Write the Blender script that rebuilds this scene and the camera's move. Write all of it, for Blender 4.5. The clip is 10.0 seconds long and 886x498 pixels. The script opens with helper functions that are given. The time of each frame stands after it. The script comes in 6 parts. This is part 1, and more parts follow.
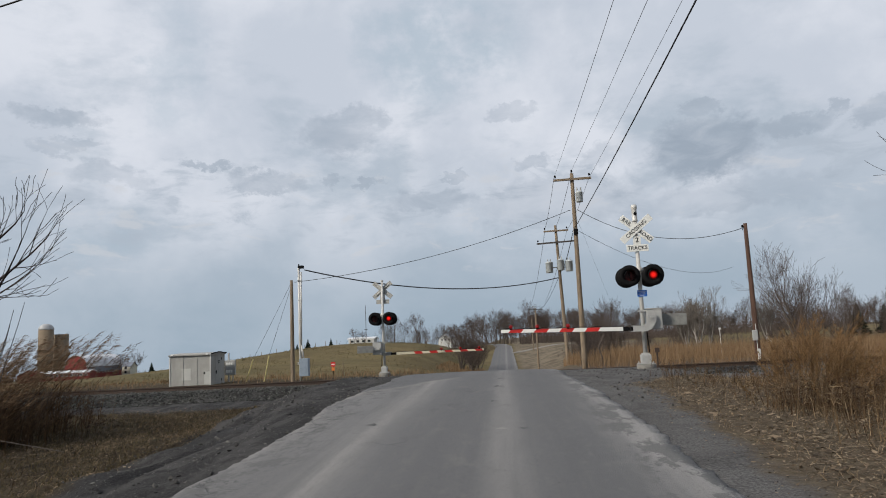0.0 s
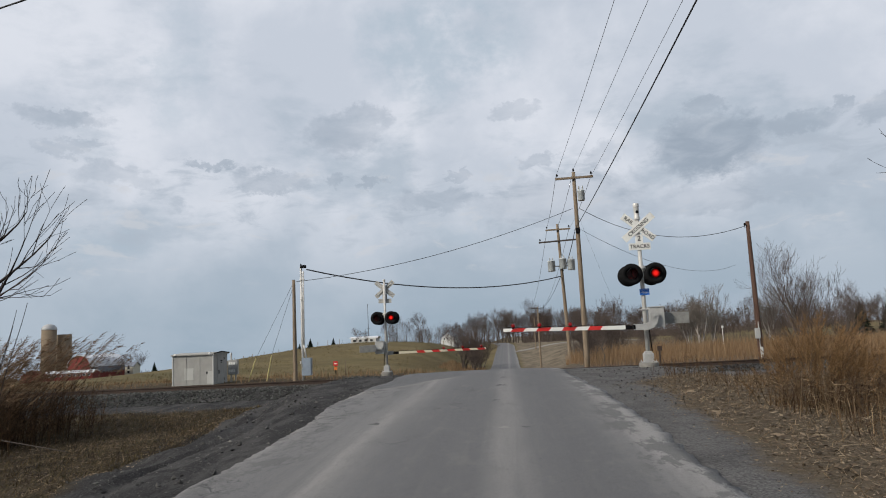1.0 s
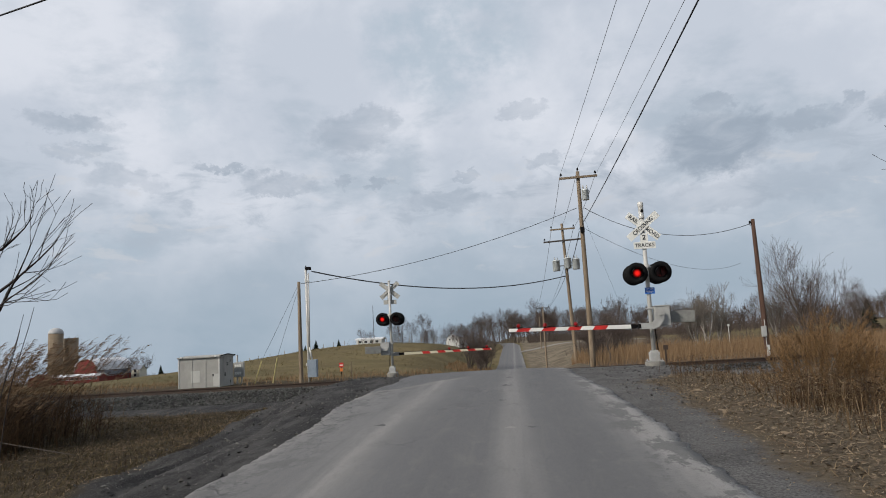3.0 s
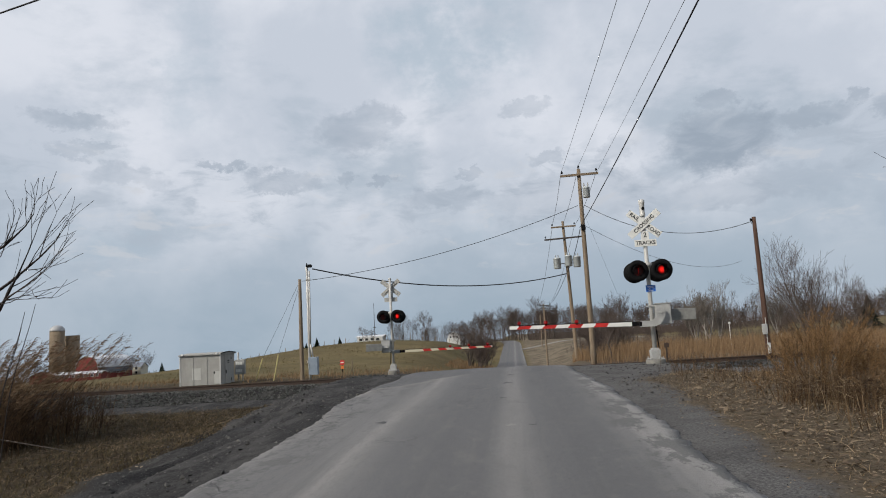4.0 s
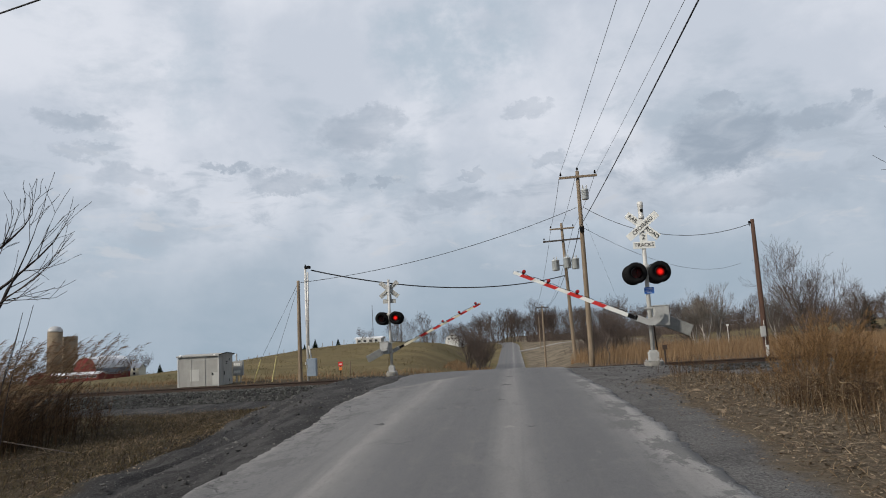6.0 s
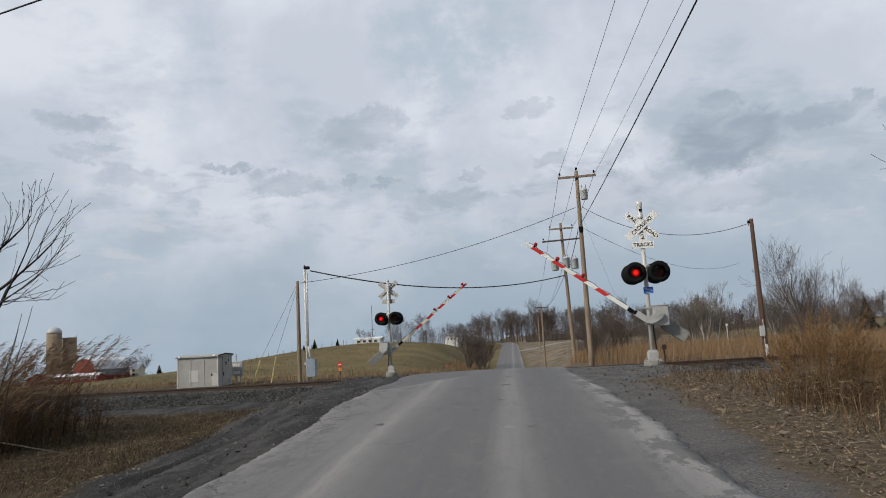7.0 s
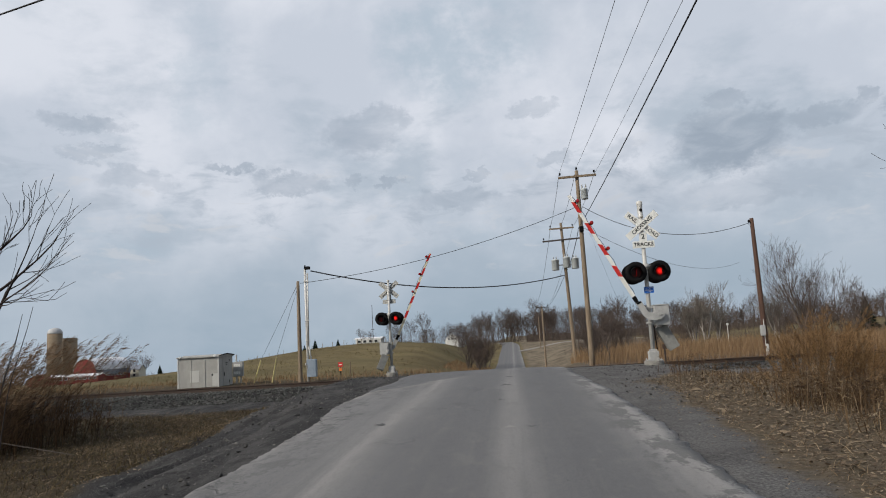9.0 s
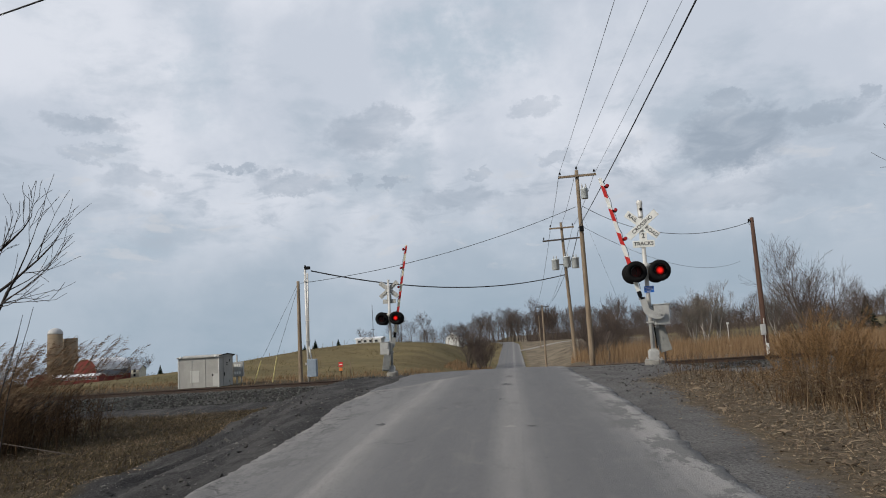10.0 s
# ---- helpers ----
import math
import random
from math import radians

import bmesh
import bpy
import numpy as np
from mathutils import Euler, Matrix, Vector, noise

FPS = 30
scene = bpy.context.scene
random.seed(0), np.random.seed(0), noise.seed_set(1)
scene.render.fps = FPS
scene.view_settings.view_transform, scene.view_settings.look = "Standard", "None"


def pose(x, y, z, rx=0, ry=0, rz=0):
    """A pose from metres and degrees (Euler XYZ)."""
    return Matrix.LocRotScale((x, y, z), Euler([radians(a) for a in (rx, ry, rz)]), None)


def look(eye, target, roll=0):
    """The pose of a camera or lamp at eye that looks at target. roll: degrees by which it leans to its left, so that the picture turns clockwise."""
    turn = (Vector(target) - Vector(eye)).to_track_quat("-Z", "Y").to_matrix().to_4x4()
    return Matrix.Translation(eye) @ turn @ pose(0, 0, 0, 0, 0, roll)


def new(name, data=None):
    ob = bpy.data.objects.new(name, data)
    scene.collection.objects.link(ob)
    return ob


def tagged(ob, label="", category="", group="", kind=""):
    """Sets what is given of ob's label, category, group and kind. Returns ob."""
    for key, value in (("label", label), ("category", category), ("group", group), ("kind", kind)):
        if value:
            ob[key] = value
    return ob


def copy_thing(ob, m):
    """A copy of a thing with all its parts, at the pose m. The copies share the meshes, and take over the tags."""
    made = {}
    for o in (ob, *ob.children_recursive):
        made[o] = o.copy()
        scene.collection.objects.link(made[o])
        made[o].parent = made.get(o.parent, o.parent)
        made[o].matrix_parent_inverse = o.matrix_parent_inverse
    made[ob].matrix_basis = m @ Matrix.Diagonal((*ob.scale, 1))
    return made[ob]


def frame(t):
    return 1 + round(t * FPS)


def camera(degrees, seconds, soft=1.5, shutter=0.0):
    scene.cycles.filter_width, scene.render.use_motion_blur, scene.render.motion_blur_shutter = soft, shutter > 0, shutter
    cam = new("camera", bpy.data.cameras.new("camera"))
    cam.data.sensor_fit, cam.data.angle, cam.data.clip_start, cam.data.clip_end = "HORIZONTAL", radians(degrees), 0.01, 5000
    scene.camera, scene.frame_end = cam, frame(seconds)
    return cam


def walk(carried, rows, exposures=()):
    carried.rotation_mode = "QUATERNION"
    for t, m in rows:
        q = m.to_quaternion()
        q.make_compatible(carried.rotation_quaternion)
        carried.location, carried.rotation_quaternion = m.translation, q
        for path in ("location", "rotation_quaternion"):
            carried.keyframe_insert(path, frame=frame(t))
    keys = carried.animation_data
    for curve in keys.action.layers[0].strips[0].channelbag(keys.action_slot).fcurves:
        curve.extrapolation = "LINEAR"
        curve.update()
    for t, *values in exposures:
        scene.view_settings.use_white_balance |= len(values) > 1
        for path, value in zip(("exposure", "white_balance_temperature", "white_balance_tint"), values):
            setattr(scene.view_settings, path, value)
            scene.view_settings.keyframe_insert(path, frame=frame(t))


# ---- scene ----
cam = camera(66, 10.0, soft=1.0)
EYE = (0.48, 0.0, 1.6)


def hold(yaw, pitch, lean):
    """The hand-held view from the one standing point; lean turns the picture anticlockwise."""
    return pose(*EYE, 90 + pitch, 0, yaw) @ pose(0, 0, 0, 0, 0, -lean)


walk(cam, [(t, hold(a, b, c)) for t, a, b, c in (
    (0, 4.888, 7.535, 2.500), (0.5, 4.960, 7.525, 2.563), (1, 5.062, 7.463, 2.667), (1.5, 5.178, 7.449, 2.791),
    (2, 5.279, 7.514, 2.964), (2.5, 5.381, 7.582, 3.091), (4, 5.529, 7.339, 3.108), (4.5, 5.555, 7.303, 3.055),
    (5, 5.522, 7.367, 2.960), (5.5, 5.454, 7.446, 2.922), (7, 5.338, 7.486, 3.127), (7.5, 5.342, 7.489, 3.125),
    (8, 5.351, 7.506, 3.094), (8.5, 5.356, 7.507, 3.110), (9, 5.369, 7.482, 3.216), (9.5, 5.362, 7.476, 3.277),
    (10, 5.381, 7.459, 3.304))], exposures=[(0, 0.0), (10, 0.0)])

# ---- light ----
SUN_EL, SUN_AZ = 34.0, 230.0     # degrees; azimuth from +Y towards +X: behind the camera, to its left


class Nodes:
    """Short hand for building a node tree."""

    def __init__(self, tree):
        self.tree = tree
        tree.nodes.clear()

    def add(self, kind, _ins=None, **props):
        n = self.tree.nodes.new(kind)
        if "operation" in props:
            n.operation = props["operation"]
        if "use_clamp" in props:
            n.use_clamp = props["use_clamp"]
        if "interpolation_type" in props:
            n.interpolation_type = props["interpolation_type"]
        if "data_type" in props:
            n.data_type, n.blend_type = props["data_type"], props["blend_type"]
        if "feature" in props:
            n.feature = props["feature"]
        if "sky_type" in props:
            n.sky_type, n.sun_disc = props["sky_type"], props["sun_disc"]
            n.sun_elevation, n.sun_rotation = props["sun_elevation"], props["sun_rotation"]
        for k, v in (_ins or {}).items():
            self.put(n.inputs[k], v)
        return n

    def put(self, socket, v):
        if isinstance(v, bpy.types.NodeSocket):
            self.tree.links.new(v, socket)
        elif isinstance(v, bpy.types.Node):
            self.tree.links.new(v.outputs[0], socket)
        else:
            socket.default_value = v

    def math(self, op, a, b=0.0, c=0.0, clamp=False):
        return self.add("ShaderNodeMath", {0: a, 1: b, 2: c}, operation=op, use_clamp=clamp).outputs[0]

    def noise(self, vec, scale, detail=4.0, rough=0.55, distort=0.0):
        return self.add("ShaderNodeTexNoise", {"Vector": vec, "Scale": scale, "Detail": detail, "Roughness": rough,
                                               "Distortion": distort}).outputs[0]

    def step(self, v, lo, hi, a=0.0, b=1.0):
        return self.add("ShaderNodeMapRange", {0: v, 1: lo, 2: hi, 3: a, 4: b}, interpolation_type="SMOOTHSTEP").outputs[0]

    def mix(self, f, a, b, blend="MIX"):
        n = self.add("ShaderNodeMix", data_type="RGBA", blend_type=blend)
        self.put(n.inputs[0], f)
        self.put(n.inputs[6], a if not isinstance(a, tuple) else (*a, 1))
        self.put(n.inputs[7], b if not isinstance(b, tuple) else (*b, 1))
        return n.outputs[2]

    def scaled(self, vec, s):
        return self.add("ShaderNodeMapping", {"Vector": vec, "Scale": s}).outputs[0]


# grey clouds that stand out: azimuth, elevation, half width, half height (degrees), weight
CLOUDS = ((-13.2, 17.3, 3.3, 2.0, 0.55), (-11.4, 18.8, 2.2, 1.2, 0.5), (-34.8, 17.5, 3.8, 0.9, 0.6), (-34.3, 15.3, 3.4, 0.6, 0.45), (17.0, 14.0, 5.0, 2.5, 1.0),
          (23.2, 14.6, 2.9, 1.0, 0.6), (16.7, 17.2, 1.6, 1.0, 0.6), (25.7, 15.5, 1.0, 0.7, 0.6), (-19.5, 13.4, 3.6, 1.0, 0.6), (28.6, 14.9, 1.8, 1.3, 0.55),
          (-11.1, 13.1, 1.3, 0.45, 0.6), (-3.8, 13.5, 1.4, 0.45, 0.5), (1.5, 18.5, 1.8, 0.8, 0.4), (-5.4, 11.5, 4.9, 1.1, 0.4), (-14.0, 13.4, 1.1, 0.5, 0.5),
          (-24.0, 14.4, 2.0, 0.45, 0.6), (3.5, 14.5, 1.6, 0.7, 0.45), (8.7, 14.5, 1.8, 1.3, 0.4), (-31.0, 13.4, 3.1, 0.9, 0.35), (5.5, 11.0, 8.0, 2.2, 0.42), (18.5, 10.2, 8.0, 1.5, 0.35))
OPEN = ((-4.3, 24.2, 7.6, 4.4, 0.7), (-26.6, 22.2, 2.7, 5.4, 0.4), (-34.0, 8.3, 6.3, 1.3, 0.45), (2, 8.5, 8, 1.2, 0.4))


def sky_colour(n, direction):
    """Layered late-winter overcast as a function of the direction: pale veil, blue-grey rifts and grey-bellied clouds."""
    d = n.add("ShaderNodeVectorMath", {0: direction}, operation="NORMALIZE").outputs[0]
    s = n.add("ShaderNodeSeparateXYZ", {0: d})
    el = n.math("MULTIPLY", n.math("ARCSINE", s.outputs[2]), 57.29578)
    az = n.math("MULTIPLY", n.math("ARCTAN2", s.outputs[0], s.outputs[1]), 57.29578)
    flat = n.add("ShaderNodeCombineXYZ", {0: az, 1: n.math("MULTIPLY", el, 1.35), 2: n.math("MULTIPLY", s.outputs[1], 3.0)}).outputs[0]
    wob = n.noise(flat, 0.26, 6, 0.62)
    wob2 = n.noise(n.scaled(flat, (1, 1, 1.7)), 0.3, 5, 0.6, 0.4)
    fray = n.math("SUBTRACT", n.noise(flat, 1.0, 6, 0.65), 0.5)
    fray2 = n.math("SUBTRACT", n.noise(n.scaled(flat, (1.3, 1.3, 2.1)), 0.85, 6, 0.65), 0.5)
    daz = n.math("ADD", n.math("ADD", az, n.math("MULTIPLY", n.math("SUBTRACT", wob, 0.5), 5.0)), n.math("MULTIPLY", fray, 2.6))
    de = n.math("ADD", n.math("ADD", el, n.math("MULTIPLY", n.math("SUBTRACT", wob2, 0.5), 3.0)), n.math("MULTIPLY", fray2, 2.0))

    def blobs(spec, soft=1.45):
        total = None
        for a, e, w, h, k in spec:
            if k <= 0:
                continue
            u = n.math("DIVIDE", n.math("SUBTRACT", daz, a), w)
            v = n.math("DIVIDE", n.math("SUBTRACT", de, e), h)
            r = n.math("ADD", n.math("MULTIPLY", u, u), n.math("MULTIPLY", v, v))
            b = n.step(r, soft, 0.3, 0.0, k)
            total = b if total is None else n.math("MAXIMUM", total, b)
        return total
    veil = n.noise(n.scaled(flat, (1.0, 0.8, 1)), 0.065, 7, 0.55, 0.1)
    grad = n.step(el, 0, 19)
    base = n.mix(grad, (0.335, 0.42, 0.505), (0.56, 0.61, 0.695))
    base = n.mix(n.math("MULTIPLY", n.step(veil, 0.42, 0.64, 0, 0.85), n.step(el, 3, 15, 0.25, 1.0)), base, (0.735, 0.765, 0.835))
    base = n.mix(n.math("MULTIPLY", n.step(n.noise(n.scaled(flat, (0.8, 1.3, 1)), 0.11, 7, 0.6, 0.15), 0.48, 0.68, 0, 0.7), n.step(el, 24, 16, 0.5, 1.0)), base, (0.39, 0.465, 0.55))
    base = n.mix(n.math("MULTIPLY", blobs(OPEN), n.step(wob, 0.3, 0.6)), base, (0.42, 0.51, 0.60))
    small = n.noise(n.scaled(flat, (0.8, 1.5, 1)), 0.27, 7, 0.62, 0.5)
    low = n.math("MULTIPLY", n.step(el, 6, 10), n.step(el, 17, 13))
    base = n.mix(n.math("MULTIPLY", n.step(small, 0.5, 0.70, 0, 0.75), low), base, (0.42, 0.48, 0.56))
    base = n.mix(n.math("MULTIPLY", n.math("MULTIPLY", n.step(small, 0.44, 0.32, 0, 0.55), n.step(el, 18, 12)), n.step(el, 4, 8)), base, (0.60, 0.62, 0.66))
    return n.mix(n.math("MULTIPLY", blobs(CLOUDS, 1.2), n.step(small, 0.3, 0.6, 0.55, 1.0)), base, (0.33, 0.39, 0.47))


world = bpy.data.worlds.new("overcast_sky")
scene.world = world
world.use_nodes = True
n = Nodes(world.node_tree)
tex = n.add("ShaderNodeTexSky", sky_type="NISHITA", sun_disc=False, sun_elevation=radians(SUN_EL), sun_rotation=radians(SUN_AZ))
clear = n.add("ShaderNodeBackground", {"Color": tex, "Strength": 0.08})
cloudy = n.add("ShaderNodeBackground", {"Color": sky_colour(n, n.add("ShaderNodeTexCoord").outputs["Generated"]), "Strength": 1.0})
n.add("ShaderNodeOutputWorld", {0: n.add("ShaderNodeMixShader", {0: 0.45, 1: clear, 2: cloudy})})

sun = new("sun", bpy.data.lights.new("sun", "SUN"))
sun.data.energy, sun.data.angle, sun.data.color = 3.4, radians(6), (1.0, 0.94, 0.85)
a, e = radians(SUN_AZ), radians(SUN_EL)
sun.matrix_world = look((math.sin(a) * math.cos(e) * 50, math.cos(a) * math.cos(e) * 50, math.sin(e) * 50), (0, 0, 0))

# ---- materials ----


def material(name, colour, rough=0.8, metal=0.0, vary=0.25, scale=6.0, bump=0.3, fine=60.0, dark=None, coords="Object", spec=0.4, stain=None, rnd=0.0):
    """A worn surface: two tones mixed by coarse noise, speckled by fine grain, with fine relief."""
    m = bpy.data.materials.new(name)
    m.use_nodes = True
    n = Nodes(m.node_tree)
    vec = n.add("ShaderNodeTexCoord").outputs[coords]
    a = n.noise(vec, scale, 5, 0.6)
    b = n.noise(vec, fine, 3, 0.6)
    dark = dark or tuple(c * (1 - vary) for c in colour)
    col = n.mix(n.step(a, 0.3, 0.7), dark, colour)
    col = n.mix(n.step(b, 0.35, 0.7, 0, vary), col, tuple(min(1, c * 1.25) for c in colour))
    if stain:
        col = n.mix(n.step(n.noise(n.scaled(vec, (1, 1, 0.25)), scale * 0.6, 6, 0.65), 0.52, 0.7, 0, 0.7), col, stain)
    if rnd:
        r = n.add("ShaderNodeObjectInfo").outputs["Random"]
        col = n.mix(n.math("MULTIPLY", r, rnd), col, tuple(c * 0.45 for c in colour))
    bs = n.add("ShaderNodeBsdfPrincipled", {"Base Color": col, "Metallic": metal, "Specular IOR Level": spec,
                                            "Roughness": n.step(a, 0.2, 0.8, max(0.05, rough - 0.12), min(1, rough + 0.1))})
    if bump:
        n.put(bs.inputs["Normal"], n.add("ShaderNodeBump", {"Strength": bump, "Distance": 0.01, "Height": b}))
    n.add("ShaderNodeOutputMaterial", {0: bs})
    return m


def stems(name, *tones, trans=0.15):
    """Dry plant matter: each stem its own tone."""
    m = bpy.data.materials.new(name)
    m.use_nodes = True
    n = Nodes(m.node_tree)
    r = n.add("ShaderNodeNewGeometry").outputs["Random Per Island"]
    ramp = n.add("ShaderNodeValToRGB", {0: r})
    els = ramp.color_ramp.elements
    while len(els) < len(tones):
        els.new(0.5)
    for i, c in enumerate(tones):
        els[i].position, els[i].color = i / (len(tones) - 1), (*c, 1)
    bs = n.add("ShaderNodeBsdfPrincipled", {"Base Color": ramp.outputs[0], "Roughness": 0.85, "Specular IOR Level": 0.2})
    tl = n.add("ShaderNodeBsdfTranslucent", {"Color": ramp.outputs[0]})
    n.add("ShaderNodeOutputMaterial", {0: n.add("ShaderNodeMixShader", {0: trans, 1: bs, 2: tl})})
    return m


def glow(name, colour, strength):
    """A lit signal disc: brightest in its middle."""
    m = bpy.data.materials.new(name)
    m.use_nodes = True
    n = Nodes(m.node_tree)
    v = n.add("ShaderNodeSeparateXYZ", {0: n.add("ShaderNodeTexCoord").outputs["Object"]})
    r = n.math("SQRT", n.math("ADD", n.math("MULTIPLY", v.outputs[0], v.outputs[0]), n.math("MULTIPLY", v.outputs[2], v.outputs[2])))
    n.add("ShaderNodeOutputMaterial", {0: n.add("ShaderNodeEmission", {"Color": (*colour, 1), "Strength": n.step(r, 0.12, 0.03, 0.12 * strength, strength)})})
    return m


def road_material():
    m = bpy.data.materials.new("worn_asphalt")
    m.use_nodes = True
    n = Nodes(m.node_tree)
    vec = n.add("ShaderNodeTexCoord").outputs["Object"]
    s = n.add("ShaderNodeSeparateXYZ", {0: vec})
    x, y = s.outputs[0], s.outputs[1]
    grain = n.noise(vec, 90, 3, 0.7)
    broad = n.noise(n.scaled(vec, (1.0, 0.22, 1)), 1.1, 6, 0.6)
    wx = n.math("ADD", x, n.math("MULTIPLY", n.math("SUBTRACT", n.noise(n.scaled(vec, (1, 0.35, 1)), 0.9, 5, 0.65), 0.5), 0.45))
    ramp = n.add("ShaderNodeValToRGB", {0: n.add("ShaderNodeMapRange", {0: wx, 1: -3.0, 2: 2.6}).outputs[0]})
    els = ramp.color_ramp.elements
    tones = ((0.0, 0.165), (0.08, 0.17), (0.17, 0.15), (0.235, 0.17), (0.27, 0.235), (0.305, 0.17), (0.36, 0.115), (0.45, 0.095), (0.545, 0.105), (0.59, 0.185), (0.625, 0.175),
             (0.66, 0.11), (0.74, 0.088), (0.82, 0.10), (0.865, 0.16), (0.90, 0.25), (0.95, 0.255), (1.0, 0.20))
    while len(els) < len(tones):
        els.new(0.5)
    for el_, (p, v) in zip(els, tones):
        v *= 1.12
        w = min(1.0, max(0.0, (v - 0.09) / 0.14))
        el_.position, el_.color = p, (v, v * (1.0 - 0.045 * w), v * (1.03 - 0.13 * w), 1)
    col = n.mix(n.step(broad, 0.4, 0.68, 0, 0.45), ramp.outputs[0], (0.115, 0.113, 0.113))
    streak = n.noise(n.scaled(vec, (3.2, 0.06, 1)), 2.0, 5, 0.65)
    col = n.mix(n.step(streak, 0.45, 0.68, 0, 0.4), col, (0.108, 0.107, 0.109))
    col = n.mix(n.step(n.noise(n.scaled(vec, (3.5, 0.12, 1)), 2.7, 5, 0.65), 0.5, 0.75, 0, 0.25), col, (0.19, 0.18, 0.165))
    col = n.mix(n.step(n.noise(n.scaled(vec, (1, 0.6, 1)), 7.0, 5, 0.7), 0.55, 0.72, 0, 0.3), col, (0.20, 0.19, 0.172))
    col = n.mix(n.step(n.noise(n.scaled(vec, (1, 0.5, 1)), 2.6, 6, 0.7), 0.54, 0.72, 0, 0.4), col, (0.185, 0.176, 0.162))
    # surface dressing worn off in ragged islands near both edges
    rag = n.math("ADD", n.math("MULTIPLY", n.noise(n.scaled(vec, (1, 0.45, 1)), 2.2, 7, 0.72), 0.8), n.math("MULTIPLY", n.noise(vec, 30, 4, 0.8), 0.2))
    col = n.mix(n.math("MULTIPLY", n.step(rag, 0.50, 0.525), n.step(wx, 1.55, 1.9, 0, 0.85)), col, (0.105, 0.103, 0.10))
    col = n.mix(n.math("MULTIPLY", n.step(rag, 0.53, 0.55), n.step(wx, -1.7, -2.2, 0, 0.6)), col, (0.088, 0.086, 0.084))
    apron = n.math("SUBTRACT", n.math("SUBTRACT", y, n.math("MULTIPLY", n.math("ADD", x, 3.0), 1.8)), n.math("MULTIPLY", n.noise(vec, 1.2, 5, 0.65), 3.0))
    col = n.mix(n.math("MULTIPLY", n.step(apron, 14.0, 14.35, 0, 0.8), n.step(x, -0.7, -1.1)), col, (0.088, 0.088, 0.092))
    col = n.mix(n.math("MULTIPLY", n.math("MULTIPLY", n.step(apron, 13.0, 13.9), n.step(apron, 14.3, 14.0)), n.step(x, -0.7, -1.1, 0, 0.5)), col, (0.21, 0.20, 0.18))
    col = n.mix(n.step(grain, 0.35, 0.75, 0, 0.35), col, (0.225, 0.215, 0.20))
    col = n.mix(n.step(n.noise(vec, 28, 5, 0.75), 0.5, 0.7, 0, 0.42), col, (0.07, 0.068, 0.067))
    col = n.mix(n.step(n.noise(vec, 160, 2, 0.7), 0.58, 0.7, 0, 0.5), col, (0.05, 0.05, 0.05))
    # cracks: thin dark lines, mostly along the broken edge
    crack = n.add("ShaderNodeTexVoronoi", {"Vector": n.add("ShaderNodeVectorMath", {0: n.scaled(vec, (1, 0.45, 1)), 1: n.add("ShaderNodeTexNoise", {"Vector": vec, "Scale": 3.0, "Detail": 4.0}).outputs[1]}, operation="ADD").outputs[0], "Scale": 0.8}, feature="DISTANCE_TO_EDGE").outputs[0]
    edge = n.math("MAXIMUM", n.step(x, -2.0, -2.6), n.step(n.noise(vec, 0.4, 2), 0.52, 0.62, 0, 0.6))
    line = n.math("MULTIPLY", n.step(crack, 0.02, 0.004), edge)
    col = n.mix(n.math("MULTIPLY", line, 0.7), col, (0.05, 0.05, 0.05))
    bs = n.add("ShaderNodeBsdfPrincipled", {"Base Color": col, "Roughness": 0.85, "Specular IOR Level": 0.3})
    h = n.math("SUBTRACT", grain, n.math("MULTIPLY", line, 1.5))
    n.put(bs.inputs["Normal"], n.add("ShaderNodeBump", {"Strength": 0.7, "Distance": 0.012, "Height": h}))
    n.add("ShaderNodeOutputMaterial", {0: bs})
    return m


